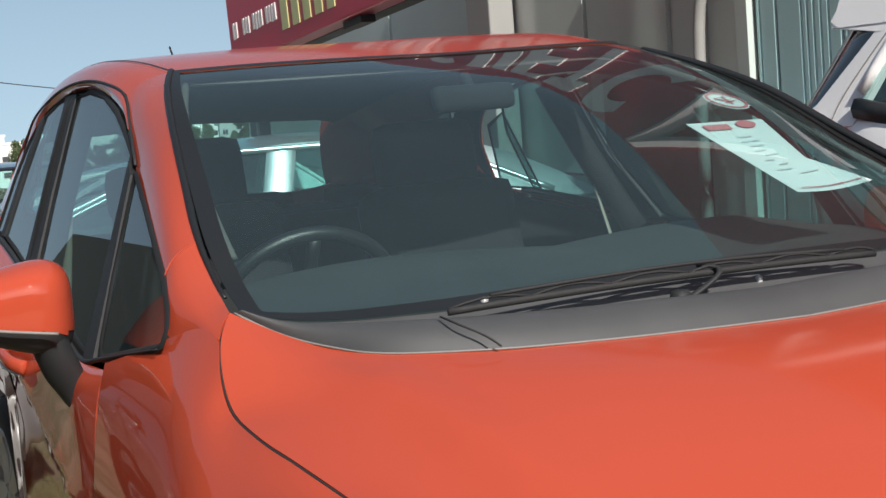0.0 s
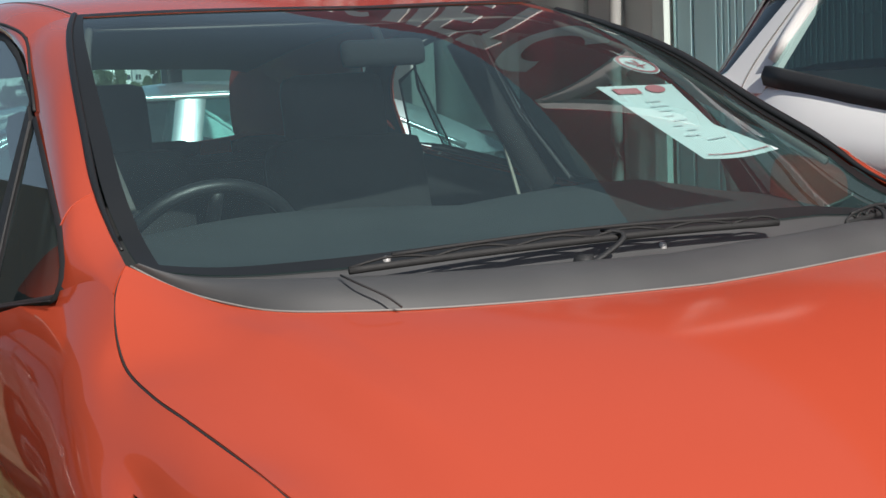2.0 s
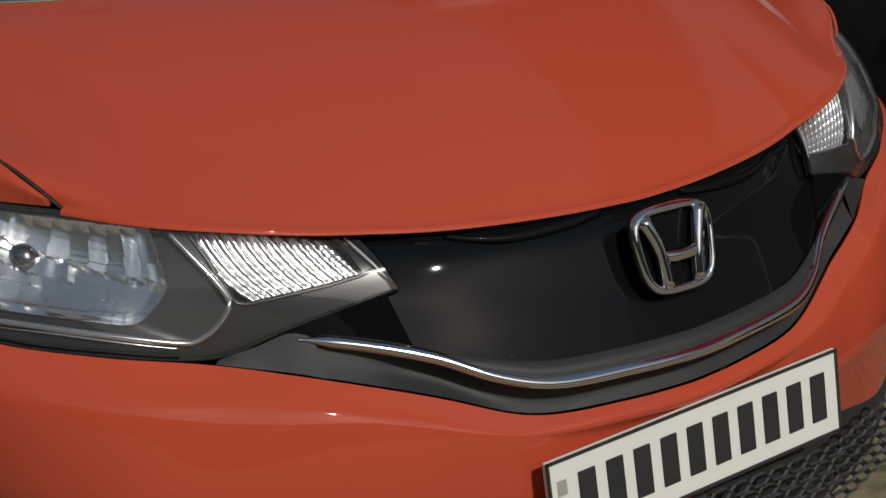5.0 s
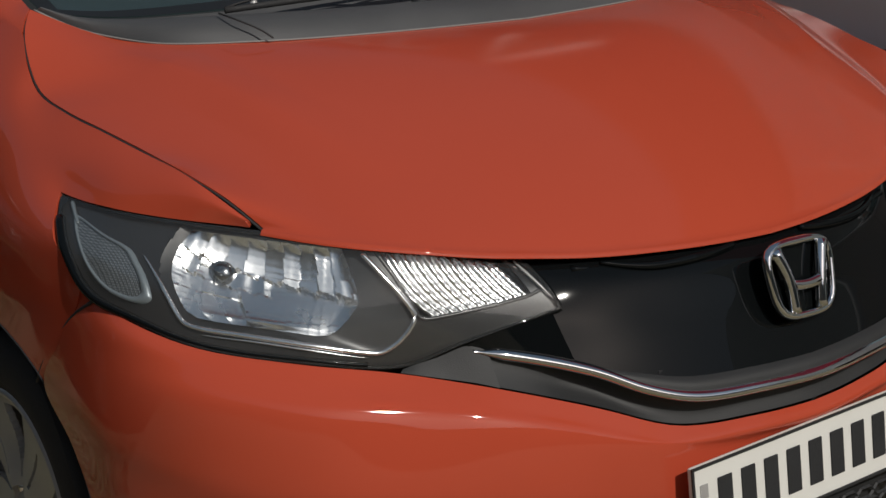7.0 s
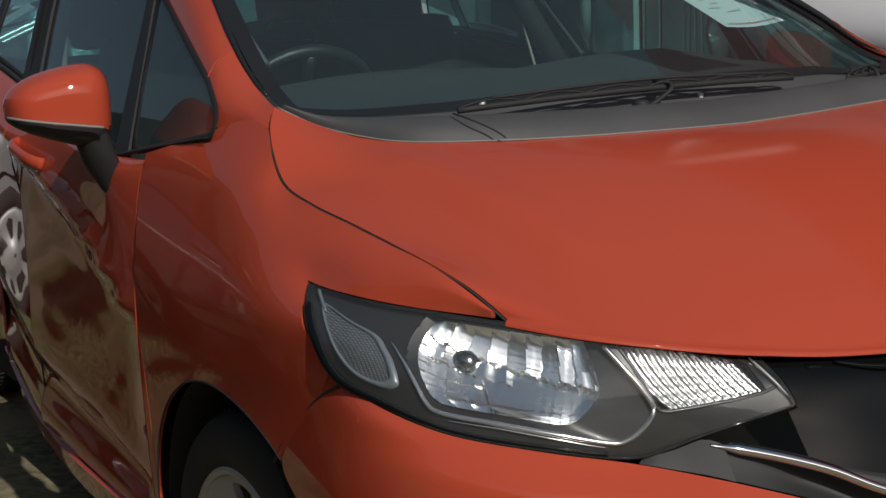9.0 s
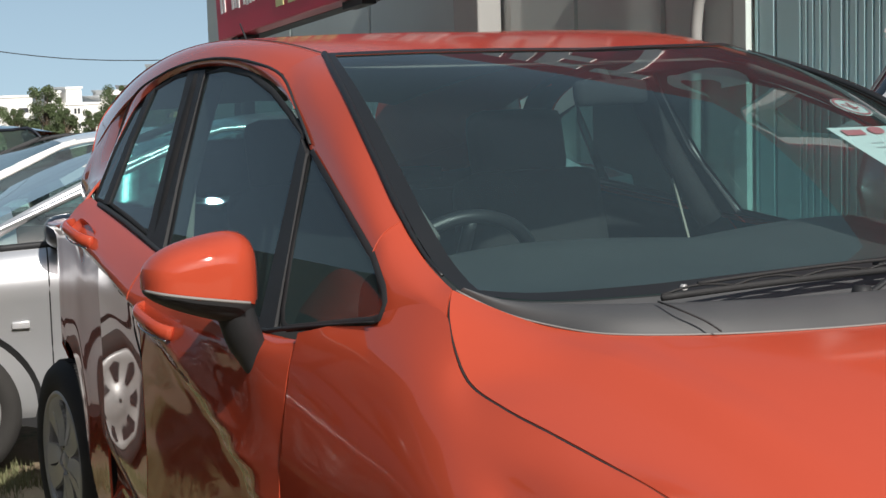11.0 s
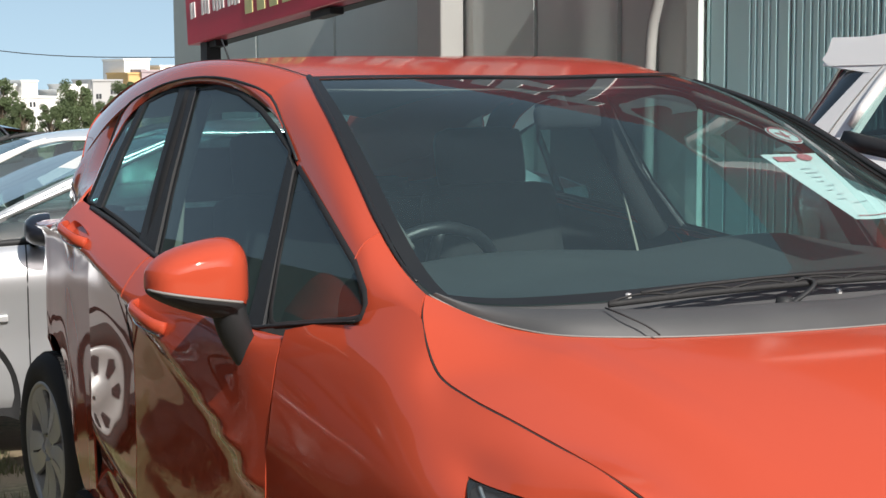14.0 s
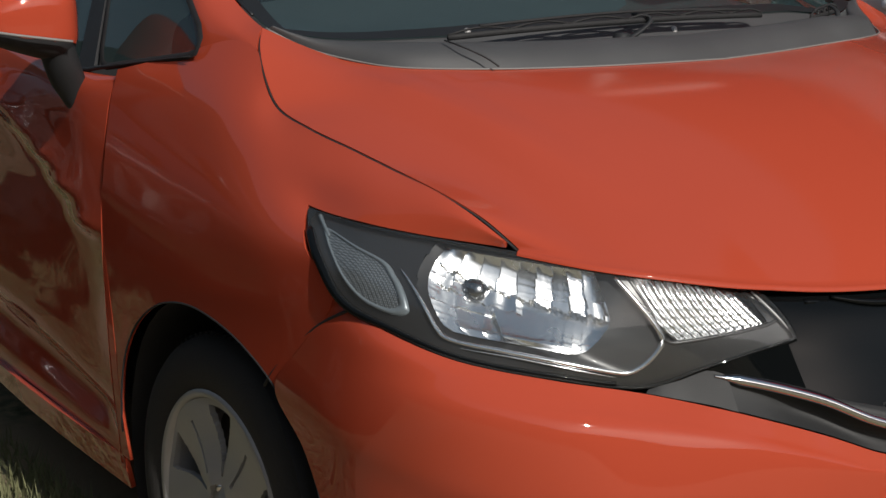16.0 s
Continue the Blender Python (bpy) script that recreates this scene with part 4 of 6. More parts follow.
    # chrome line round the lamp, with a second fine line below it
    for loop, r, d in (([(.302, .355), (.322, .43), (.346, .53), (.38, .69), (.406, .81), (.424, .85), (.512, .836), (.61, .854), (.686, .872), (.714, .880), (.738, .83), (.771, .67), (.779, .577), (.763, .38), (.733, .195), (.704, .05)], [.0010, .0034, .0044, .0044, .0046, .0050, .0050, .0044], .007), ([(.45, .895), (.53, .875), (.62, .895), (.70, .918)], [.0006, .0018, .0018, .0006], .006)):
        bm = bmesh.new()
        p = curve([(*k, 0) for k in loop], 70)
        add_tube(bm, f(np.array([on_lens(q[0], q[1], d) for q in p])), r, 8, 90, .8)
        part("trim", bm, LAMPTRIM, h, "chrome line round the main lamp")
    # indicator: upright ribs crossed by fine steps
    bm = bmesh.new()
    rows = []
    for i in range(11 * 8 + 1):
        a = i / 88
        row = []
        for j in range(41):
            b = j / 40
            u0 = .726 + .076 * b ** 1.15
            u = u0 + (.970 - u0) * a + .012 * (b - .5)
            v = .012 + (.62 + .02 * (1 - a)) * b
            rib = abs(math.sin(math.pi * a * 11)) ** .8
            step = (b * 7) % 1
            row.append(on_lens(min(u, .985), v, .022 - .0050 * rib - .0010 * step * (.3 + .7 * rib)))
        rows.append(row)
    add_grid(bm, f(np.array(rows)), out)
    part("indicator", bm, RIBBED, h, "ribbed bright indicator reflector", weld=False, angle=50)
    bm = bmesh.new()
    p = curve([(*k, 0) for k in INDLOOP[1:] + INDLOOP[:1]], 60)
    add_tube(bm, f(np.array([on_lens(q[0], q[1], .012) for q in p])), .0036, 6, 80)
    part("indicator_border", bm, BEZEL, h)
    bm = bmesh.new()
    add_tube(bm, f(np.array([on_lens(u, v, .004) for u, v in ((.984, .05), (.988, .35), (.992, .60), (.996, .80))])), [.0012, .002, .002, .001], 6, 24)
    part("edge_line", bm, SILVER, h, "pale line along the lens edge")
    # side marker in its blue-grey frame
    mk = curve([(*k, 0) for k in MARKLOOP + MARKLOOP[:1]], 60)[:-1, :2]
    mid = mk.mean(0)
    bm = bmesh.new()
    add_grid(bm, f(np.array([[on_lens(*(mid + (p - mid) * k), .0065 + .001 * k) for k in (.02, .35, .7, 1.0)] for p in mk])), out, closed=True)
    part("side_marker", bm, MARKER, h, "pale honeycomb side marker")
    bm = bmesh.new()
    add_grid(bm, f(np.array([[on_lens(*(mid + (p - mid) * k), d) for k, d in ((.98, .0078), (1.0, .005), (1.12, .0045), (1.17, .0105))] for p in mk])), out, closed=True)
    part("marker_frame", bm, MARKFRAME, h, "blue-grey frame of the side marker")
    bm = bmesh.new()
    add_tube(bm, f(np.array([on_lens(u, v, .006) for u, v in ((.036, .20), (.048, .30), (.075, .42), (.10, .48))])), [.0035, .003, .003, .002], 6, 16)
    part("marker_tail", bm, MARKFRAME, h)
    return h


for f in (keep, flip):
    headlight(f)


# ---- cowl, wipers, mirrors, wheels ----
def cowl():
    n = 30
    a, b = curve([(x - .004, y * .998, z - .004) for x, y, z in HOODREAR], n), curve(RIDGE, n)
    mid = a * .5 + b * .5 + np.array((.012, 0, .008))
    c = curve(GBASE, n)
    well = b * .45 + c * .55 - np.array((0, 0, .030)) * np.sin(np.linspace(.15, 1, n) * math.pi / 2)[:, None]
    lip = b + np.array((-.012, 0, -.004))
    g = np.array([curve([a[i], mid[i], b[i], lip[i], well[i], c[i] - np.array((0, 0, .002))], 18) for i in range(n)])
    ob = part("cowl_panel", grids(g, out=(0, 0, 1), both=True), COWLGREY, car, "grey-black plastic cowl below the windshield")
    for pts in ([(.055, -.481, 1.077), (.10, -.475, 1.071), (.13, -.45, 1.056), (.150, -.437, 1.043)], [(.05, .39, 1.077), (.08, .40, 1.06), (.085, .42, 1.043)]):
        bm = bmesh.new()
        add_tube(bm, keep(np.array(pts)), .0015, 6, 14)
        part("cowl_seam", bm, RUBBER, ob)
    bm = bmesh.new()
    edge = centred(np.array([(x + .001, y, z + .001) for x, y, z in HOODREAR]))
    add_tube(bm, edge, .0016, 6, 60)
    add_tube(bm, lean(ease(edge * (1, -1, 1))), .0016, 6, 60)
    part("hood_seal", bm, SEALGREY, ob, "pale worn edge of the cowl seal")
    return ob


for p in ((-.050, -.391, 1.100), (.003, .048, 1.082)):
    bm = bmesh.new()
    add_lathe(bm, [(.001, .004), (.004, .0035), (.006, .001), (.006, -.006)], p, "z", 12)
    part("cowl_screw", bm, SILVER, car, "small metal screw in the cowl")
COWLGREY = material("weathered_cowl_plastic", (0.066, 0.067, 0.069), 0.55, 0, 0, 0.28, 7, 0.12, 500)
SEALGREY = material("worn_seal", (0.22, 0.21, 0.20), 0.6)
cowl()


def wiper(name, pivot, blade, knee):
    pivot, blade, knee = keep(np.array(pivot)), keep(np.array(blade)), keep(np.array(knee))
    bm = bmesh.new()
    add_tube(bm, [pivot, knee, tuple(np.array(blade[0]) * .45 + np.array(blade[-1]) * .55 + (0, 0, .018))], [.008, .006, .0045, .0035], 8, 16, .7)
    add_lathe(bm, [(.001, .022), (.014, .020), (.017, .006), (.018, -.02)], pivot, "z", 16)
    w = part(name, bm, BLACK_PLASTIC, car, "black windshield wiper resting at the foot of the glass")
    bm = bmesh.new()
    add_tube(bm, blade, .0032, 6, 24, 1.8)
    p = curve(blade, 24)
    for k in range(2, 23, 4):
        add_tube(bm, [p[k - 2] + (0, 0, .004), p[k] + (0, 0, .012), p[min(k + 2, 23)] + (0, 0, .004)], .0022, 5, 6)
    add_tube(bm, [p[2] + (0, 0, .014), p[12] + (0, 0, .017), p[21] + (0, 0, .011)], .003, 6, 14)
    wb = part("wiper_blade", bm, RUBBER, w)
    wb["kind"] = "stuff"


wiper("wiper", (.055, -.12, 1.055), [(.03, -.46, 1.078), (.035, -.25, 1.088), (.035, .0, 1.094), (.02, .24, 1.092)], (.05, -.05, 1.098))
wiper("wiper", (.02, .44, 1.05), [(.03, .36, 1.082), (-.02, .45, 1.084), (-.09, .545, 1.082)], (.0, .46, 1.09))


def door_mirror(f):
    side = 1 if f is keep else -1
    sh = np.array((0, 0, 0) if side == 1 else (-.03, -.01, -.045))
    bm = bmesh.new()
    add_tube(bm, np.array([(-.640, -.895, 1.050), (-.645, -.880, 1.005), (-.655, -.862, .965), (-.658, -.848, .930), (-.655, -.838, .905)]) * (1, side, 1) + sh, [.040, .038, .035, .028, .014], 16, 28, .75)
    part("mirror_foot", bm, BLACK_PLASTIC, car, "black stalk of the door mirror")
    # housing: a shell that narrows outwards, flat at the back where the glass sits
    c = np.array((-.657, -.945, 1.092))
    m = Matrix.Rotation(radians(-10), 3, "Z")
    ang = np.linspace(-math.pi, math.pi, 65)
    shell = []
    for a in ang:
        row = []
        ca, sa = math.cos(a), math.sin(a)
        k = (abs(ca) ** 3.6 + abs(sa) ** 3.6) ** (-1 / 3.6)
        for b in np.linspace(0, math.pi / 2, 18):
            r = max(0, math.cos(b)) ** .42
            y, z = .099 * r * k * ca, (.090 if sa > 0 else .086) * r * k * sa
            t = min(1, max(0, (.095 - y) / .19))
            z *= 1 - (.42 * t ** 1.8 if z > 0 else .68 * t ** 1.2)
            row.append(c + np.array(m @ Vector((.082 * math.sin(b) ** 1.2 - .02, y, z))))
        shell.append(row)
    gf = np.array(shell) * (1, side, 1) + sh
    c = c * (1, side, 1) + sh

    def low(p):
        return p[2] - sh[2] < 1.054 + (-.845 + abs(p[1])) * .17
    bm, bmb = bmesh.new(), bmesh.new()
    out = (1., 0, .2)
    add_grid(bm, gf, out)
    bmesh.ops.delete(bm, geom=[q for q in bm.faces if low(q.calc_center_median())], context="FACES")
    mirror = part("door_mirror", bm, PAINT, car, "orange door mirror with a black lower edge", thick=.004)
    add_grid(bmb, gf + (c - gf) * .015, out)
    bmesh.ops.delete(bmb, geom=[q for q in bmb.faces if not low(q.calc_center_median() - Vector((0, 0, .010)))], context="FACES")
    part("mirror_base", bmb, BLACK_PLASTIC, mirror, thick=.004)
    bm = bmesh.new()
    fan(bm, [gf[i][0] * .97 + c * .03 for i in range(64)], (-1., 0, 0))
    part("mirror_glass", bm, CHROME, mirror, smooth=False)
    bm = bmesh.new()
    add_tube(bm, [p + (.0015, 0, 0) for p in np.array([(-.655, -1.044, 1.088), (-.612, -1.030, 1.086), (-.590, -.99, 1.079), (-.578, -.94, 1.071), (-.573, -.89, 1.063)]) * (1, side, 1) + sh], .0028, 6, 24)
    part("mirror_strip", bm, SEALGREY, mirror, "thin bright line along the mirror edge")


LENSWHITE = material("clear_plastic_strip", (0.55, 0.55, 0.56), 0.15, 0.3, 1.0)
for f in (keep, flip):
    door_mirror(f)


def wheel(x, s):
    y0 = s * (.775 if x > -1 else .555)
    o = np.array((x, y0, WZ))
    bm = bmesh.new()
    prof = [(.20, .055), (.212, .078), (.235, .086), (.262, .088), (.285, .080), (.298, .066), (.304, .045), (.305, 0), (.304, -.045), (.296, -.07), (.26, -.085), (.21, -.078), (.20, -.055)]
    add_lathe(bm, prof, o, "y", 64, s)
    w = part("wheel", bm, TYRE, car, "worn tyre on a silver alloy wheel")
    bm = bmesh.new()
    for k in range(90):
        a = 2 * math.pi * k / 90
        for h in (-.04, 0, .04):
            add_box(bm, (-.004, h - .012, .302), (.004, h + .012, .3075), Matrix.Translation(o) @ Matrix.Rotation(a + h, 4, "Y"))
    part("tread", bm, RUBBER, w, weld=False, smooth=False)
    bm = bmesh.new()
    add_lathe(bm, [(.213, .078), (.209, .083), (.200, .080), (.194, .066), (.190, .02), (.188, -.06)], o, "y", 64, s)
    part("rim", bm, SILVER, w, "silver alloy rim")
    bm = bmesh.new()
    n, rs = 280, np.linspace(.045, .196, 40)
    vs = [[bm.verts.new(o + np.array((r * math.cos(t), s * (.068 + .006 * math.cos(math.pi * (r - .045) / .15) ** 2 - .004 * math.cos(5 * (t - .3))), r * math.sin(t)))) for r in rs] for t in np.linspace(0, 2 * math.pi, n + 1)[:-1]]
    for i in range(n):
        for j in range(len(rs) - 1):
            t, r = 2 * math.pi * (i + .5) / n, (rs[j] + rs[j + 1]) / 2
            d = abs((t - .3 + math.pi / 5) % (2 * math.pi / 5) - math.pi / 5)
            q = np.clip((r - .085) / .10, 0, 1)
            gap = .062 < r < .186 and d < .06 + .17 * q ** .8 - .5 * max(0, r - .172)
            slit = .07 < r < .165 and abs(d - math.pi / 5) < .0035 / r
            if not gap and not slit:
                f = [vs[i][j], vs[i][j + 1], vs[(i + 1) % n][j + 1], vs[(i + 1) % n][j]]
                bm.faces.new(f if s > 0 else f[::-1])
    bmesh.ops.recalc_face_normals(bm, faces=bm.faces)
    part("spokes", bm, SILVER, w, "broad silver twin spokes", thick=.012, weld=False)
    bm = bmesh.new()
    add_lathe(bm, [(.001, .074), (.022, .074), (.028, .068), (.050, .062), (.056, .050), (.06, .0)], o, "y", 32, s)
    part("hub_cap", bm, SILVER, w)
    bm = bmesh.new()
    add_lathe(bm, [(.001, .0), (.13, .0), (.132, -.012), (.185, -.014), (.188, -.04)], o, "y", 40, s)
    part("brake_disc", bm, DARKSTEEL, w)
    for k in range(4):
        bm = bmesh.new()
        a = 2 * math.pi * k / 4 + .5
        add_lathe(bm, [(.001, .071), (.008, .070), (.009, .055)], o + np.array((.04 * math.cos(a), 0, .04 * math.sin(a))), "y", 10, s)
        part("wheel_nut", bm, CHROME, w)


TYRE = material("tyre_rubber", (0.030, 0.028, 0.026), 0.85, 0, 0, 0.35, 18, 0.4, 250)
DARKSTEEL = material("dark_steel", (0.07, 0.065, 0.06), 0.5, 0.6, 0, 0.3, 25)
for x in (-.135, -2.85):
    for s in (-1, 1):
        wheel(x, s)


# ---- cabin ----
def cabin():
    bm = bmesh.new()
    top = [[(-.10, -.66, 1.045), (-.10, -.35, 1.055), (-.06, 0, 1.06)], [(-.35, -.66, 1.05), (-.35, -.36, 1.065), (-.33, 0, 1.065)], [(-.60, -.66, 1.06), (-.61, -.36, 1.095), (-.60, 0, 1.085)], [(-.66, -.66, 1.0), (-.68, -.36, 1.02), (-.66, 0, 1.0)], [(-.60, -.66, .70), (-.60, -.36, .70), (-.60, 0, .70)]]
    part("dashboard", grids(sheet(top, 16, 24), out=(0, 0, 1), both=True), DASH, car, "dark grey dashboard with a soft grained top")
    bm = bmesh.new()
    c = Vector((-.76, -.405, 1.010))
    mt = Matrix.Translation(c) @ Matrix.Rotation(radians(-62), 4, "Y")
    rows = []
    for k in np.linspace(0, 2 * math.pi, 49)[:-1]:
        rows.append([mt @ Vector(((.178 + .014 * math.cos(q)) * math.cos(k), (.178 + .014 * math.cos(q)) * math.sin(k), .014 * math.sin(q))) for q in np.linspace(0, 2 * math.pi, 9)])
    add_grid(bm, rows, closed=True)
    for a in (0, math.pi, math.pi * 1.5):
        add_tube(bm, [mt @ Vector((.03 * math.cos(a), .03 * math.sin(a), 0)), mt @ Vector((.17 * math.cos(a), .17 * math.sin(a), 0))], .014, 6, 6)
    add_lathe(bm, [(.001, .02), (.05, .015), (.06, -.02)], c, "x", 20)
    part("steering_wheel", bm, STEER, car, "black leather steering wheel")
    for y in (-.36, .235):
        bm = bmesh.new()
        for lo, hi, m in (((-.27, -.24, -.09), (.27, .24, .07), pose(-1.15, y, .62, 0, -8)), ((-.07, -.195, 0), (.07, .195, .60), pose(-1.40, y, .60, 0, -14))):
            add_box(bm, lo, hi, m, .05)
        st = part("front_seat", bm, CABIN, car, "black cloth front seat")
        bm = bmesh.new()
        add_box(bm, (-.045, -.13, .0), (.045, .13, .18), pose(-1.56, y, 1.16, 0, -12), .04)
        for d in (-.05, .05):
            add_tube(bm, [(-1.53, y + d, 1.10), (-1.555, y + d, 1.19)], .006, 6, 4)
        part("headrest", bm, CABIN, st)
    bm = bmesh.new()
    add_box(bm, (-.08, -.62, 0), (.08, .56, .52), pose(-2.25, 0, .58, 0, -16), .05)
    add_box(bm, (-.25, -.62, -.08), (.25, .56, .08), pose(-2.02, 0, .56, 0, -6), .05)
    rs = part("rear_seat", bm, CABIN, car, "black rear bench")
    for y in (-.21, .10, .38):
        bm = bmesh.new()
        w, h = (.14, .165) if y < 0 else (.09, .055)
        add_box(bm, (-.04, -w, 0), (.04, w, h), pose(-2.42, y, 1.10, 0, -12), .045)
        part("headrest", bm, CABIN, rs)
    bm = bmesh.new()
    add_box(bm, (-.015, -.09, -.026), (.015, .09, .026), pose(-.78, -.02, 1.385, 0, -10, 6), .014)
    add_tube(bm, [(-.78, -.02, 1.395), (-.81, -.02, 1.43)], .01, 6, 4)
    part("rear_view_mirror", bm, CABIN, car)
    # floor, roof lining and tail
    bm = bmesh.new()
    add_box(bm, (-2.95, -.50, .24), (.0, .50, .30))
    add_box(bm, (-2.25, -.72, .24), (-.5, .70, .30))
    part("floor_pan", bm, CABIN, car, smooth=False)
    part("roof_lining", grids(sheet([[(x, y + .02, z - .03) for x, y, z in ROOFEDGE], [(x, y, z - .035) for x, y, z in ROOFMID]], 24, 8), out=(0, 0, -1), both=True), LINING, car, "pale grey roof lining")
    for f in (keep, flip):
        bm = bmesh.new()
        add_tube(bm, f(np.array([(-.32, -.655, 1.145), (-.52, -.64, 1.235), (-.75, -.605, 1.33), (-1.05, -.53, 1.41)])), .008, 8, 24)
        part("inner_pillar_trim", bm, PILLARTRIM, car)
        bm = bmesh.new()
        add_tube(bm, f(np.array([(-1.52, -.77, 1.0), (-1.57, -.70, 1.2), (-1.62, -.62, 1.39)])), .035, 8, 12)
        part("inner_middle_pillar", bm, CABIN, car)
        bm = bmesh.new()
        add_tube(bm, f(np.array([(-1.60, -.668, 1.33), (-1.57, -.70, 1.1), (-1.53, -.74, .85)])), .018, 6, 10, .25)
        part("seat_belt", bm, BELT, car, "pale seat belt hanging at the pillar")
    tail = [[(-2.90, -.52, 1.33), (-3.02, -.55, 1.16), (-3.08, -.62, .98)], [(-2.93, -.3, 1.345), (-3.06, -.32, 1.17), (-3.13, -.34, .98)], [(-2.94, 0, 1.35), (-3.07, 0, 1.17), (-3.14, 0, .98)]]
    g = part("rear_window", grids(sheet(tail, 14, 10), out=(-1, 0, .3), both=True), GLASS, car)
    g.visible_shadow = False
    for f in (keep, flip):
        post = [[(-2.6, -.67, 1.195), (-2.74, -.61, 1.272), (-2.86, -.54, 1.325)], [(-2.72, -.652, 1.155), (-2.82, -.60, 1.21), (-2.93, -.525, 1.30)], [(-2.90, -.60, 1.112), (-2.96, -.575, 1.15), (-3.01, -.545, 1.18)], [(-3.06, -.56, 1.07), (-3.065, -.57, 1.075), (-3.07, -.58, 1.05)]]
        part("tail_pillar", grids(f(sheet(post, 8, 12)), out=f(np.array((-.5, -1., .3)))), PAINT, car, thick=.006)
    low = [[(-3.08, -.62, .98), (-3.12, -.64, .75), (-3.12, -.64, .45), (-3.05, -.62, .28)], [(-3.13, -.34, .98), (-3.19, -.36, .75), (-3.22, -.36, .45), (-3.14, -.35, .28)], [(-3.14, 0, .98), (-3.20, 0, .75), (-3.23, 0, .45), (-3.15, 0, .28)]]
    part("tailgate", grids(sheet(low, 14, 10), out=(-1, 0, 0), both=True), PAINT, car, thick=.006)
    ub = bmesh.new()
    add_box(ub, (-2.95, -.48, .17), (.60, .48, .24))
    add_box(ub, (.05, -.50, .30), (.62, .46, .72))
    part("underbody", ub, RUBBER, car, smooth=False)
    bm = bmesh.new()
    add_grid(bm, [[(-.06, y, 1.03), (-.08, y, .60), (-.08, y, .25)] for y in (-.74, -.4, 0, .35, .66)])
    part("bulkhead", bm, RUBBER, car, smooth=False)


STEER = material("steering_leather", (0.010, 0.010, 0.011), 0.36, 0, 0, 0.2, 30, 0.3, 500)
PILLARTRIM = material("pillar_trim_grey", (0.09, 0.088, 0.082), 0.9, 0, 0, 0.1, 20, 0.3, 500)
LINING = material("pale_lining", (0.22, 0.21, 0.19), 0.9, 0, 0, 0.1, 20, 0.3, 500)
BELT = material("belt_webbing", (0.30, 0.28, 0.24), 0.85, 0, 0, 0.1, 60)
cabin()


# ---- other parked vehicles ----
def blend(xs, zs, x):
    return float(np.interp(x, xs, zs))


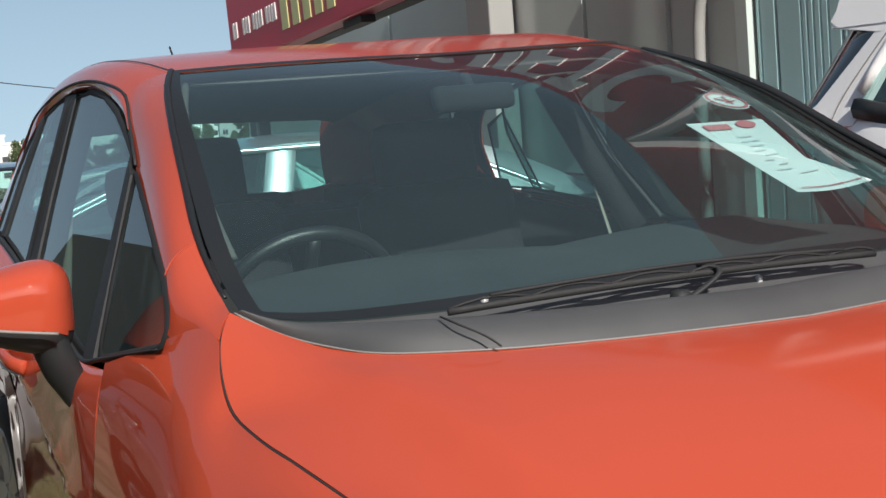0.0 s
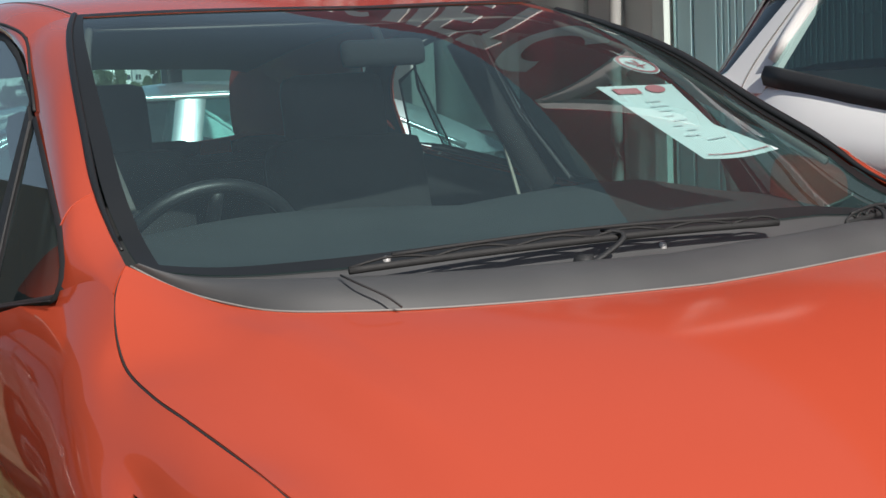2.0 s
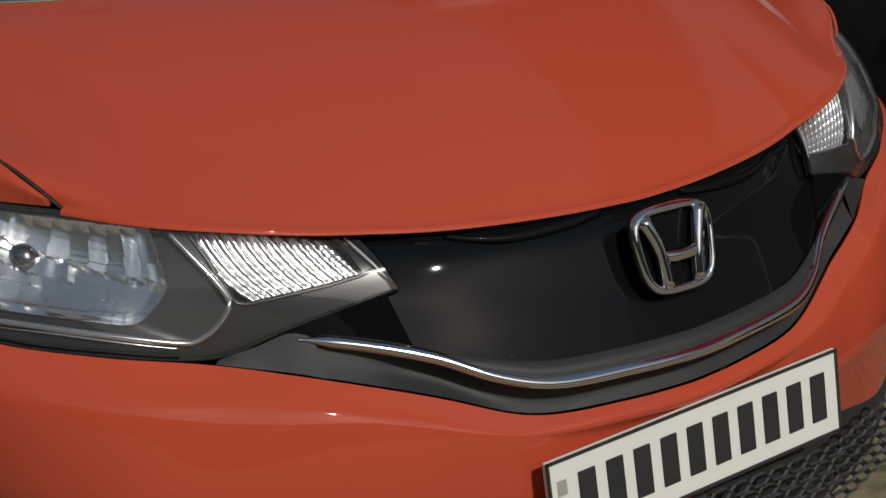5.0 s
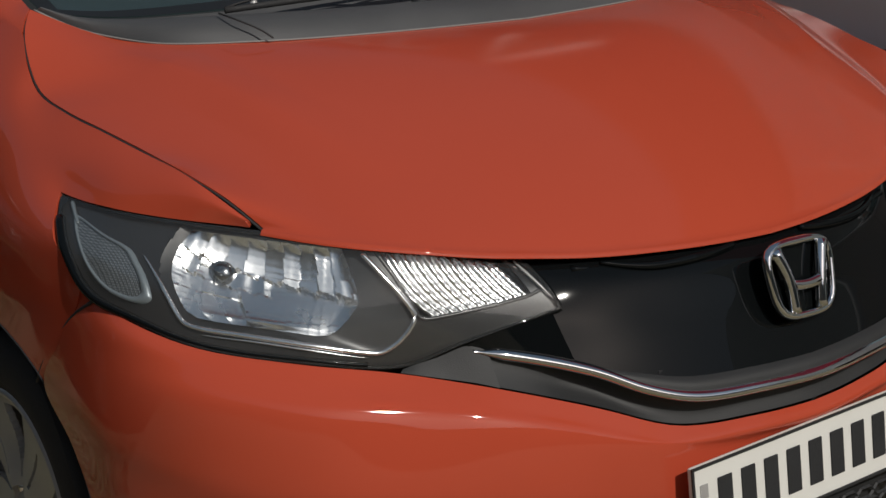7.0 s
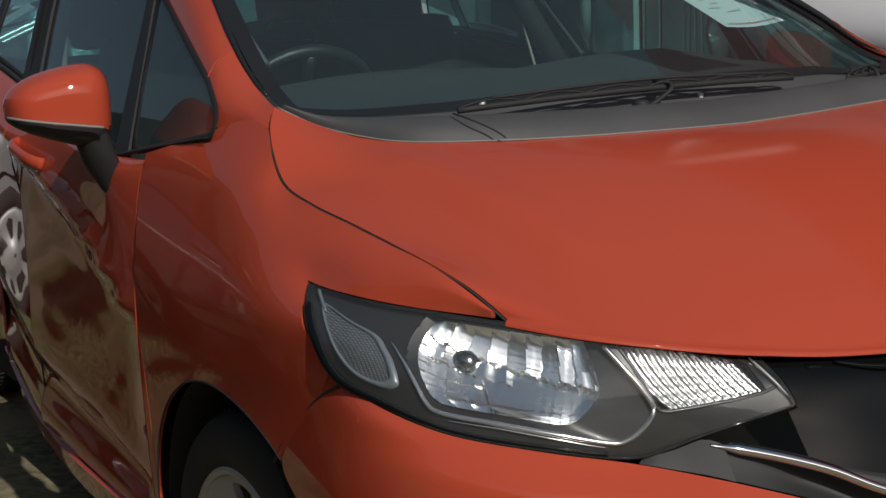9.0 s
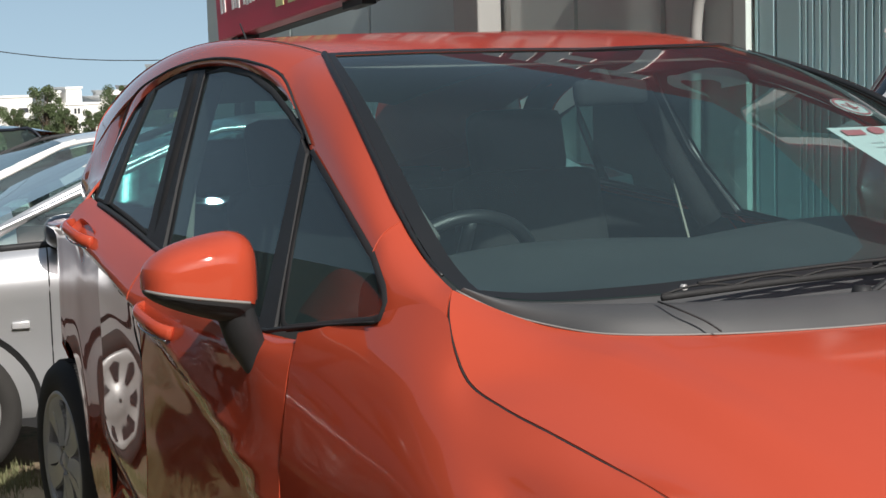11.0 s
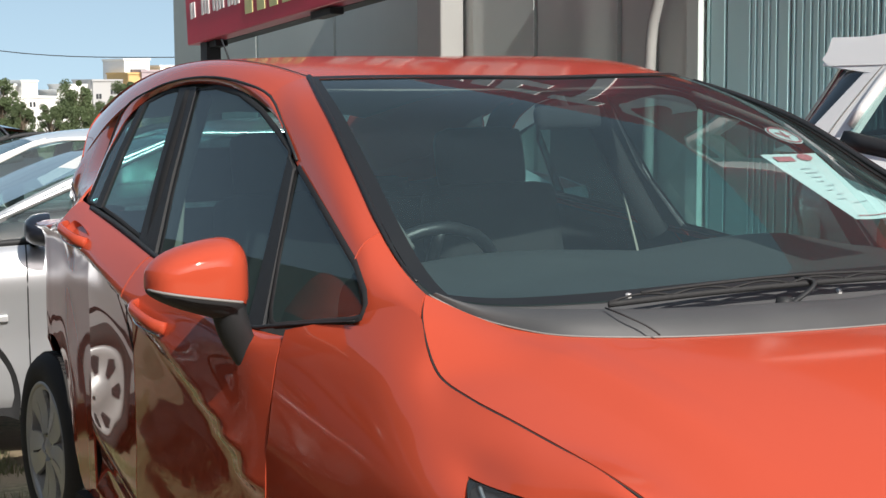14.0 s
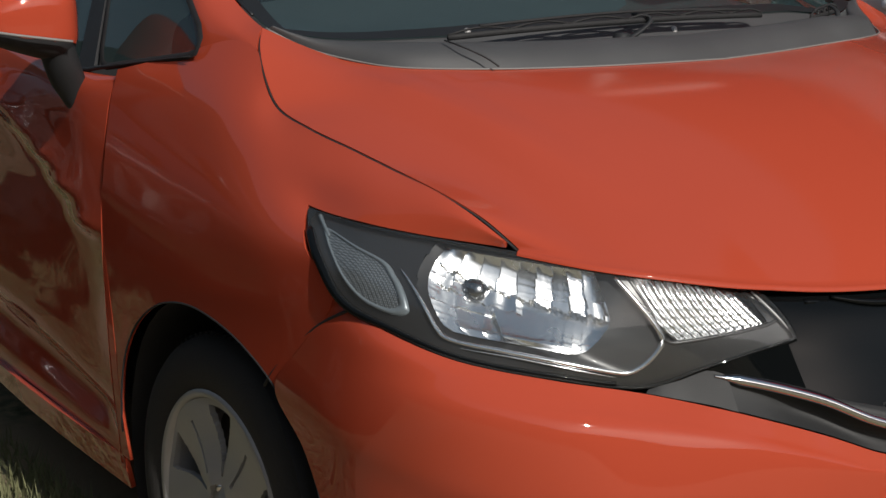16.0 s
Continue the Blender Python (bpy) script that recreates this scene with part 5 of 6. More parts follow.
def other_car(name, m, label, paint, st):
    """A parked car in its own frame: x forward from the front axle, y to its left, z up. st holds its shape."""
    ob = thing(name, (0, 0, 0), label, "car")
    F, R, W, WB = st["front"], st["rear"], st["half"], st["base"]
    hood, belt = st["hood"], st["belt"]          # (xs, zs)
    crease, sill = st["crease"], st["sill"]
    xs = np.r_[np.linspace(R, R + .25, 5), np.linspace(R + .35, F - .35, 26), np.linspace(F - .25, F, 6)]

    def width(x):
        a = np.clip((F - x) / .55, 0, 1)
        b = np.clip((x - R) / .45, 0, 1)
        return W * (1 - .30 * (1 - a) ** 2.2) * (1 - .14 * (1 - b) ** 2)

    def place(g):
        g = np.asarray(g, float)
        mm = np.array(m)
        return g @ mm[:3, :3].T + mm[:3, 3]

    side, deck = [], []
    for x in xs:
        w, zb = width(x), blend(*belt, x)
        c = crease if not callable(crease) else crease(x)
        side.append([(x, w - .10, sill - .04), (x, w - .03, sill), (x, w - .015, sill + .12), (x, w - st.get("tuck", .02), (sill + c) / 2 + .05), (x, w - .006 + st.get("bulge", 0) * .4, c - .04), (x, w + st.get("bulge", 0), c), (x, w - .022, (c + zb) / 2 + .01), (x, w - .06, zb - .008), (x, w - .075, zb)])
        zh = blend(*hood, x)
        deck.append([(x, w - .075, zb), (x, w - .13, max(zh, zb)), (x, w * .45, max(zh, zb) + .022), (x, 0, max(zh, zb) + .028)])
    sg = np.array([curve(r, 18) for r in side])
    dg = np.array([curve(r, 8) for r in deck])
    up = (0, 0, 1)
    bm = bmesh.new()
    for s in (1, -1):
        out = Vector(m.to_3x3() @ Vector((0, s, .1)))
        add_grid(bm, place(sg * (1, s, 1)), out)
    hx = st["hood_end"]
    for s in (1, -1):
        k = [i for i, x in enumerate(xs) if x >= hx]
        add_grid(bm, place(dg[k] * (1, s, 1)), up)
        if st.get("boot") is not None:
            k = [i for i, x in enumerate(xs) if x <= st["boot"]]
            add_grid(bm, place(dg[k] * (1, s, 1)), up)
    # nose and tail close the shell
    for i in (0, -1):
        for s in (1, -1):
            rim = np.vstack([sg[i], dg[i][1:]]) * (1, s, 1)
            row = [[p, (p[0] + (.03 if i else -.03), p[1] * .5, p[2] * .98 + .01), (p[0] + (.04 if i else -.04), 0, p[2] * .98 + .01)] for p in rim]
            add_grid(bm, place(row), Vector(m.to_3x3() @ Vector((1 if i else -1, 0, 0))))
    body = part("body", bm, paint, ob, thick=.004)
    # greenhouse
    A, B, C, D = st["ws_foot"], st["ws_head"], st["rw_head"], st["rw_foot"]
    zr, wr = st["roof"], W - st["lean"]
    roof = [[(x, y, zr - .10 * abs(2 * (x - (B + C) / 2) / (B - C)) ** 2.4 * st.get("arch", .5) - .035 * (y / wr) ** 2) for y in np.linspace(-wr, wr, 13)] for x in np.linspace(C - .03, B + .03, 15)]
    part("roof", grids(place(roof), out=up), paint, ob, thick=.006)
    rb, rc = roof[-1], roof[0]
    zA, zD = blend(*belt, A) + .01, blend(*belt, D) + .01
    if st.get("boot") is None:
        zD = blend(*belt, D + .05)
    ws = [[(A + .10, y * (W - .12) / wr * .93, zA + .03) for x, y, z in rb], [((A + B) / 2 + .06, y * (W - .09) / wr * .98, (zA + zr) / 2 + .03) for x, y, z in rb], [(B + .03, y, z - .002) for x, y, z in rb]]
    ws[0] = [(x + .07 * (1 - (y / W) ** 2), y, z) for x, y, z in ws[0]]
    g = part("windshield", grids(place(sheet([list(r) for r in ws], 13, 9)), out=(0, 0, 1)), GLASS, ob)
    g.visible_shadow = False
    rw = [[(D, y * (W - .12) / wr * .95, zD) for x, y, z in rc], [((C + D) / 2 - .04, y * 1.02, (zD + zr) / 2 + .05) for x, y, z in rc], [(C - .03, y, z - .002) for x, y, z in rc]]
    g = part("rear_window", grids(place(sheet([list(r) for r in rw], 13, 9)), out=(-1, 0, 1)), st.get("rear_glass", GLASS), ob)
    for s in (1, -1):
        out = Vector(m.to_3x3() @ Vector((0, s, .3)))
        def edge(x, z):
            zb = blend(*belt, x)
            f = np.clip((z - zb) / max(.05, zr - .05 - zb), 0, 1)
            return s * (W - .078 - (st["lean"] - .078) * f)
        # pillars: front, middle, rear
        for nm, p0, p1, w0, w1, mat in (("front_pillar", (A + .10, zA - .01), (B + .02, zr - .055), .05, .04, paint), ("middle_pillar", (st["mid"], blend(*belt, st["mid"])), (st["mid"] - .08, zr - .05), st.get("mid_w", .05), st.get("mid_w", .05) * .9, st.get("mid_paint", GLOSS_BLACK)), ("rear_pillar", (D + st["cp"], blend(*belt, D + st["cp"])), (C + st["cp"] * .7, zr - .055), st["cpw"], st["cpw"] * .7, paint)):
            if nm == "rear_pillar" and st.get("win_end"):
                continue
            rows = []
            for f in np.linspace(0, 1, 7):
                x, z, w = p0[0] + (p1[0] - p0[0]) * f, p0[1] + (p1[1] - p0[1]) * f + .03 * math.sin(math.pi * f) * (nm != "middle_pillar"), w0 + (w1 - w0) * f
                y = edge(x, z)
                rows.append([(x + w, y + s * .002, z), (x + w * .7, y + s * .011, z), (x - w * .7, y + s * .011, z), (x - w, y + s * .002, z)])
            part(nm, grids(place(rows), out=out), BLACK_PLASTIC if st.get("far_trim") and s < 0 else mat, ob, thick=.02)
        n = 16
        xa = np.linspace(A + .02, st.get("win_end", D + st["cp"] * .4), n)
        top, bot = [], []
        for x in xa:
            zt = zr - .065
            if x > B:
                zt = zA + (zr - .065 - zA) * np.clip((A + .10 - x) / (A + .10 - B), 0, 1)
            if x < C:
                zt = zD + (zr - .065 - zD) * np.clip((x - D) / (C - D), 0, 1)
            zb = blend(*belt, x)
            if st.get("win_end"):
                zt = min(zt, zb + .03 + 2.1 * (x - st["win_end"]))
            zt = max(zt, zb + .012)
            bot.append((x, edge(x, zb), zb))
            top.append((x, edge(x, zt), zt))
        mid = [tuple((np.array(a) + np.array(b)) / 2 + (0, s * .006, 0)) for a, b in zip(bot, top)]
        g = part("side_window", grids(place(np.array([bot, mid, top]).transpose(1, 0, 2)), out=out), GLASS, ob)
        g.visible_shadow = False
        bm = bmesh.new()
        add_tube(bm, place([(x, y + s * .006, z + .002) for x, y, z in bot]), st.get("mould", .012), 6, 30, 1.4)
        part("belt_moulding", bm, BLACK_PLASTIC, ob)
        bm = bmesh.new()
        add_tube(bm, place([(x, y, z + .012) for x, y, z in top]), .016, 6, 40)
        part("roof_rail", bm, BLACK_PLASTIC if st.get("far_trim") and s < 0 else paint, ob)
        for x in st["cuts"]:
            i = int(np.argmin(abs(xs - x)))
            bm = bmesh.new()
            add_tube(bm, place([(x, p[1] * s + s * .0005, p[2]) for p in sg[i][3:]]), .0032, 5, 20)
            part("door_gap", bm, SEALGREY if st.get("pale_gap") else RUBBER, ob)
        for x in st["handles"]:
            i = int(np.argmin(abs(xs - x)))
            w, z = width(x), st["handle_z"]
            bm = bmesh.new()
            add_tube(bm, place([(x + .105, s * (w - .008), z), (x + .08, s * (w + .022), z), (x - .06, s * (w + .030), z + .002), (x - .10, s * (w - .008), z + .004)]), .015, 10, 20, 1.0)
            h = part("door_handle", bm, CHROME if st.get("chrome_handle") else paint, ob)
            bm = bmesh.new()
            add_grid(bm, place([[(x + .12 * a, s * (w + .001 + .004 * (1 - a * a) * (1 - b * b)), z + .048 * b * math.sqrt(max(.02, 1 - a * a))) for b in np.linspace(-1, 1, 7)] for a in np.linspace(-1, 1, 13)]), out)
            part("handle_recess", bm, paint, h)
        if st.get("clad"):
            bm = bmesh.new()
            rows = [[(x, s * (width(x) + .006), st["clad"]), (x, s * (width(x) + .012), st["clad"] - .10), (x, s * (width(x) + .006), sill + .02), (x, s * (width(x) - .03), sill - .06)] for x in xs[2:-3]]
            add_grid(bm, place(rows), out)
            part("cladding", bm, BLACK_PLASTIC, ob, "matt black lower door cladding", thick=.01)
        # door mirror
        x, z = A - st.get("mirror_back", .12), blend(*belt, A - .12) + .05
        bm = bmesh.new()
        add_tube(bm, place([(x + .02, s * (W - .10), z - .05), (x + .03, s * (W + .02), z - .035)]), .022, 8, 6)
        mr = part("door_mirror_foot", bm, BLACK_PLASTIC, ob)
        bm = bmesh.new()
        rows = []
        for a in np.linspace(0, 2 * math.pi, 25)[:-1]:
            rows.append([(x - .03 + .10 * math.sin(b), s * (W + .09) + .10 * math.cos(b) ** .6 * math.cos(a), z + .02 + .068 * math.cos(b) ** .6 * math.sin(a)) for b in np.linspace(0, math.pi / 2 - .01, 8)])
        add_grid(bm, place(rows), closed=True)
        part("door_mirror", bm, st.get("mirror_paint", paint), ob, thick=.004)
        # lamps
        bm = bmesh.new()
        z = blend(*belt, F - .2) - .10
        g = [[(F - .36 * a + .01, s * (width(F - .36 * a) * (1 - .36 * (1 - a)) + .006), z + .07 * b + .05 * a) for b in np.linspace(-1, 1, 6)] for a in np.linspace(0, 1, 9)]
        add_grid(bm, place(g), Vector(m.to_3x3() @ Vector((1, s, 0))))
        part("headlight", bm, LENSWHITE, ob)
        bm = bmesh.new()
        g = [[(R + .22 * a - .012, s * (width(R + .22 * a) + .004 - .10 * (1 - a)), crease + .02 + .13 * b) for b in np.linspace(-1, 1, 6)] for a in np.linspace(0, 1, 6)]
        add_grid(bm, place(g), Vector(m.to_3x3() @ Vector((-1, s, 0))))
        part("tail_lamp", bm, TAILRED, ob, "red tail lamp")
        if st.get("repeater"):
            bm = bmesh.new()
            x = st["repeater"]
            add_box(bm, (x - .035, s * (width(x) - .004) - .004, st["rep_z"] - .014), (x + .035, s * (width(x) - .004) + .006, st["rep_z"] + .014), m, .004)
            part("side_repeater", bm, LENSWHITE, ob, "small clear side repeater")
        for x in (0, -WB):
            o = Vector((x, s * (W - .085), st["wz"]))
            rad = st["wheel"]
            bm = bmesh.new()
            rows = [[(x + (rad + .085) * math.cos(a) * f, s * (W + .004 - .03 * (f < 1)), st["wz"] + (rad + .075) * math.sin(a) * f) for f in (.2, .9, 1.0)] for a in np.linspace(-.25, math.pi + .25, 28)]
            add_grid(bm, place(rows), out)
            part("wheel_arch", bm, RUBBER, ob)
            bm = bmesh.new()
            prof = [(rad * .66, .06), (rad * .72, .092), (rad * .86, .098), (rad * .97, .08), (rad, .05), (rad, -.05), (rad * .95, -.08), (rad * .66, -.08)]
            rows = [[(o.x + r * math.cos(a), o.y + s * h, o.z + r * math.sin(a)) for r, h in prof] for a in np.linspace(0, 2 * math.pi, 49)[:-1]]
            add_grid(bm, place(rows), closed=True)
            wl = part("wheel", bm, TYRE, ob)
            bm = bmesh.new()
            rows = [[(o.x + r * rad * math.cos(a), o.y + s * h, o.z + r * rad * math.sin(a)) for r, h in ((.04, .096), (.2, .094), (.26, .078), (.56, .086), (.66, .094), (.70, .085), (.66, .03))] for a in np.linspace(0, 2 * math.pi, 49)[:-1]]
            add_grid(bm, place(rows), closed=True)
            part("hubcap", bm, SILVER, wl, "silver wheel cover")
            for k in range(st.get("spokes", 7)):
                a = 2 * math.pi * k / st.get("spokes", 7)
                bm = bmesh.new()
                c2 = [(o.x + rad * r * math.cos(a + d), o.y + s * (.092 - .0 * r), o.z + rad * r * math.sin(a + d)) for r, d in ((.30, -.16), (.30, .16), (.54, .24), (.60, 0), (.54, -.24))]
                fan(bm, place(c2), out)
                part("hubcap_slot", bm, RUBBER, wl, smooth=False)
    # dark cabin
    bm = bmesh.new()
    add_box(bm, (D + .25, -W + .16, sill), (A - .1, W - .16, blend(*belt, -.9) - .06), m, .04)
    for x in (st["mid"] - .15, D + .5):
        for y in (-.36, .36):
            add_box(bm, (x - .05, y - .21, .6), (x + .05, y + .21, zr - .42), m, .04)
            add_box(bm, (x - .06, y - .13, zr - .42), (x + .03, y + .13, zr - .24), m, .04)
    part("seats", bm, CABIN, ob)
    return ob


WHITE = material("white_paint", (0.86, 0.86, 0.85), 0.35, 0, 1.0, 0.03, 3, spec=0.3)
SILVERPAINT = material("silver_paint", (0.60, 0.61, 0.63), 0.30, 0.66, 0.7, 0.05, 3)
DARKPAINT = material("dark_blue_paint", (0.015, 0.018, 0.028), 0.3, 0.2, 1.0, 0.1, 3)
DARKGREY = material("dark_grey_paint", (0.022, 0.022, 0.024), 0.35, 0.3, 1.0, 0.1, 3)
TAILRED = material("tail_lamp_red", (0.45, 0.012, 0.012), 0.12, 0, 1.0, 0.1, 30)
DARKGLASS = glass("dark_rear_glass", (0.10, 0.13, 0.13))

SUV = dict(front=.82, rear=-3.18, half=.87, base=2.52, hood=((-1.0, -.6, .2, .82), (1.12, 1.10, 1.05, .92)), belt=((-3.2, -2.92, -2.48, -2.15, -.9, .1, .82), (1.27, 1.272, 1.205, 1.175, 1.13, 1.06, .84)), crease=1.05, sill=.36, hood_end=-.55, ws_foot=-.45, ws_head=-1.25, rw_head=-2.90, rw_foot=-3.12, roof=1.62, lean=.21, arch=.45, mid=-1.62, cp=.30, cpw=.13, cuts=(-.55, -1.20, -2.15), handles=(-1.02, -1.95), handle_z=1.01, bulge=.014, clad=.80, wheel=.34, wz=.34, mould=.022, chrome_handle=False, rear_glass=DARKGLASS, pale_gap=True, win_end=-2.915, tuck=.034)
suv = other_car("white_suv", pose(1.42, 2.30, 0), "white compact SUV with black cladding parked beside the hatchback", WHITE, SUV)


def suv_side(z):
    return .792 - .42 * (z - 1.26)


def suv_tail(s):
    """Rear corner of the SUV: white pillar, wrap-round dark pane and its edges."""
    def at(x, z, lift=0.0):
        return (x, 2.30 + s * (suv_side(z) + lift), z)
    out = (-.1, s, .3)
    front = lambda z: -1.475 + .47 * (z - 1.295)
    back = lambda z: -1.69 + .86 * (z - 1.28) if z > 1.28 else -1.69 - (1.28 - z) * 2.4
    bm = bmesh.new()
    add_grid(bm, [[at(front(z) + (back(z) - front(z)) * w, z, .004 * math.sin(math.pi * w)) for w in np.linspace(0, 1, 8)] for z in np.linspace(1.225, 1.505, 16)], out)
    p = part("rear_pillar", bm, WHITE, suv, "white pillar at the rear corner", thick=.02)
    bm = bmesh.new()
    add_tube(bm, [at(-1.60, 1.225, .003), at(-1.575, 1.30, .005), at(-1.50, 1.42, .005), at(-1.44, 1.505, .004)], .0022, 5, 20)
    part("door_gap", bm, SEALGREY, p)
    bm = bmesh.new()
    add_grid(bm, [[at(back(z) - .004 + (-1.795 + .5 * (z - 1.28) - back(z)) * w, z, -.006 - .05 * w * w) for w in np.linspace(0, 1, 7)] for z in np.linspace(1.265, 1.502, 10)], out)
    part("rear_quarter_pane", bm, DARKGLOSS, suv, "dark glass wrapping round the rear corner")
    bm = bmesh.new()
    add_grid(bm, [[at(-1.71 + (z < 1.5) * .20 + (-1.25 + 1.71 - (z < 1.5) * .20) * w, z, .003) for w in np.linspace(0, 1, 8)] for z in np.linspace(1.478, 1.59, 6)], out)
    part("roof_side", bm, WHITE, suv, thick=.01)


DARKGLOSS = material("dark_wrap_glass", (0.010, 0.013, 0.017), 0.08, 0, 1.0, 0.1, 4)
for s in (-1, 1):
    suv_tail(s)
prof = curve([(-1.30, 1.505), (-1.60, 1.500), (-1.70, 1.503), (-1.722, 1.525), (-1.71, 1.552), (-1.60, 1.582), (-1.28, 1.612)], 20)
bm = bmesh.new()
rows = [[(x, 2.30 + w * (suv_side(z) + .006), z + .012 * (1 - w * w)) for x, z in prof] for w in np.linspace(-1, 1, 15)]
add_grid(bm, rows, (-1, 0, .5))
for k in (0, -1):
    fan(bm, rows[k], (0, -1 if k == 0 else 1, 0))
part("roof_spoiler", bm, WHITE, suv, "white spoiler over the tailgate", angle=40)
for s in (-1, 1):
    bm = bmesh.new()
    add_tube(bm, [(-1.15, 2.30 + s * .60, 1.60), (-1.1, 2.30 + s * .61, 1.655), (-.4, 2.30 + s * .61, 1.665), (.05, 2.30 + s * .60, 1.61)], .016, 8, 24)
    part("roof_bar", bm, BLACK_PLASTIC, suv)

SEDAN = dict(front=.80, rear=-3.05, half=.84, base=2.4, hood=((-.9, -.3, .3, .8), (1.02, 1.0, .93, .78)), belt=((-3.05, -2.2, -.9, .0, .5, .8), (1.04, 1.02, .97, .93, .86, .72)), crease=.78, sill=.24, hood_end=-.40, ws_foot=-.20, ws_head=-1.15, rw_head=-2.45, rw_foot=-2.95, roof=1.50, lean=.24, arch=.6, mid=-1.45, cp=.22, cpw=.16, cuts=(-.42, -1.45, -2.25), handles=(-1.28, -2.1), handle_z=.86, wheel=.29, wz=.29, repeater=-.30, rep_z=.635, spokes=7, mirror_paint=DARKPAINT, mirror_back=.28, mid_w=.07, mid_paint=SILVERPAINT)
silver = other_car("silver_hatchback", pose(-5.42, -.458, -.165, 0, 0, -102), "silver hatchback with a paper sheet behind its windshield", SILVERPAINT, dict(SEDAN, cp=.08, cpw=.27, roof=1.44, far_trim=True, rw_head=-2.12, rw_foot=-2.72, belt=((-3.05, -2.5, -2.0, -.9, .0, .5, .8), (1.11, 1.08, 1.03, .97, .93, .86, .72))))
other_car("white_hatchback", pose(-9.3, -.05, -.36, 0, 0, -96), "white hatchback parked in the second row", WHITE, dict(SEDAN, roof=1.47, far_trim=True))
other_car("grey_hatchback", pose(-.85, -2.52, 0), "dark grey hatchback parked on the driver's side of the orange one", DARKGREY, dict(SEDAN, mirror_paint=DARKGREY, mid_paint=GLOSS_BLACK))
other_car("dark_suv", pose(-12.5, -1.15, -.52, 0, 0, -80), "dark blue SUV parked in the row behind", DARKPAINT, dict(SUV, clad=None, chrome_handle=False))

bm = bmesh.new()
m = pose(-5.42, -.458, -.165, 0, 0, -102)
g = [[m @ Vector((x, y, 1.255 - .51 * (x + .615) - .03 - .02 * abs(y))) for x in np.linspace(-.84, -.52, 6)] for y in np.linspace(.08, .46, 6)]
add_grid(bm, g, (0, 0, 1))
SHEET = material("price_paper", (0.80, 0.82, 0.80), 0.8, 0, 0, 0.03, 30)
tagged(part("price_sheet", bm, SHEET, thick=.0006), "white paper sheet behind the silver car's windshield", "paper")


# ---- shop building with its sign ----
SIGNX, SIGNY, SIGNZ = -8.45, 2.02, 1.69
TILT = Matrix.Translation((SIGNX, SIGNY, SIGNZ)) @ Matrix.Rotation(radians(0.5), 4, "Z") @ Matrix.Rotation(radians(-5.0), 4, "Y")
SIGNRED = material("sign_red_vinyl", (0.55, 0.035, 0.07), 0.35, 0, 0.3, 0.10, 2.0)
SIGNWHITE = material("sign_white", (0.75, 0.72, 0.70), 0.4, 0, 0, 0.08, 5)
SIGNYELLOW = material("sign_yellow_green", (0.60, 0.58, 0.27), 0.4, 0, 0, 0.06, 5)
FACADE = material("facade_panel", (0.64, 0.68, 0.65), 0.28, 0, 0.3, 0.12, 1.2, 0.1, 40)
PANEGREY = material("facade_glass", (0.62, 0.69, 0.66), 0.10, 0, 0.6, 0.2, 0.8)
COLUMN = material("column_plaster", (0.34, 0.34, 0.33), 0.7, 0, 0, 0.1, 4, 0.3, 80)
TEAL = material("teal_corrugated_sheet", (0.54, 0.82, 0.85), 0.45, 0.1, 0, 0.10, 1.5, 0.1, 60)
DARKMETAL = material("dark_frame", (0.03, 0.028, 0.03), 0.5, 0.3, 0, 0.2, 8)

sign = thing("shop_sign", (SIGNX, SIGNY, SIGNZ), "long red shop sign with pale lettering and yellow stripes", "sign")
bm = bmesh.new()
add_box(bm, (0, 0, 0), (11.0, .14, 1.45), TILT, .012)
part("sign_board", bm, SIGNRED, sign, smooth=False)
for k in range(17):
    if k in (2, 3, 7, 12):
        continue
    bm = bmesh.new()
    u = .10 + .051 * k
    add_box(bm, (u, -.006, .17 + .004 * (k % 3)), (u + .032, .002, .28), TILT)
    part("sign_bar", bm, SIGNWHITE, sign, smooth=False)
for k in range(5):
    bm = bmesh.new()
    u = 1.04 + .19 * k
    add_box(bm, (u, -.006, .09), (u + .115, .002, 1.12), TILT)
    part("sign_stripe", bm, SIGNYELLOW, sign, smooth=False)


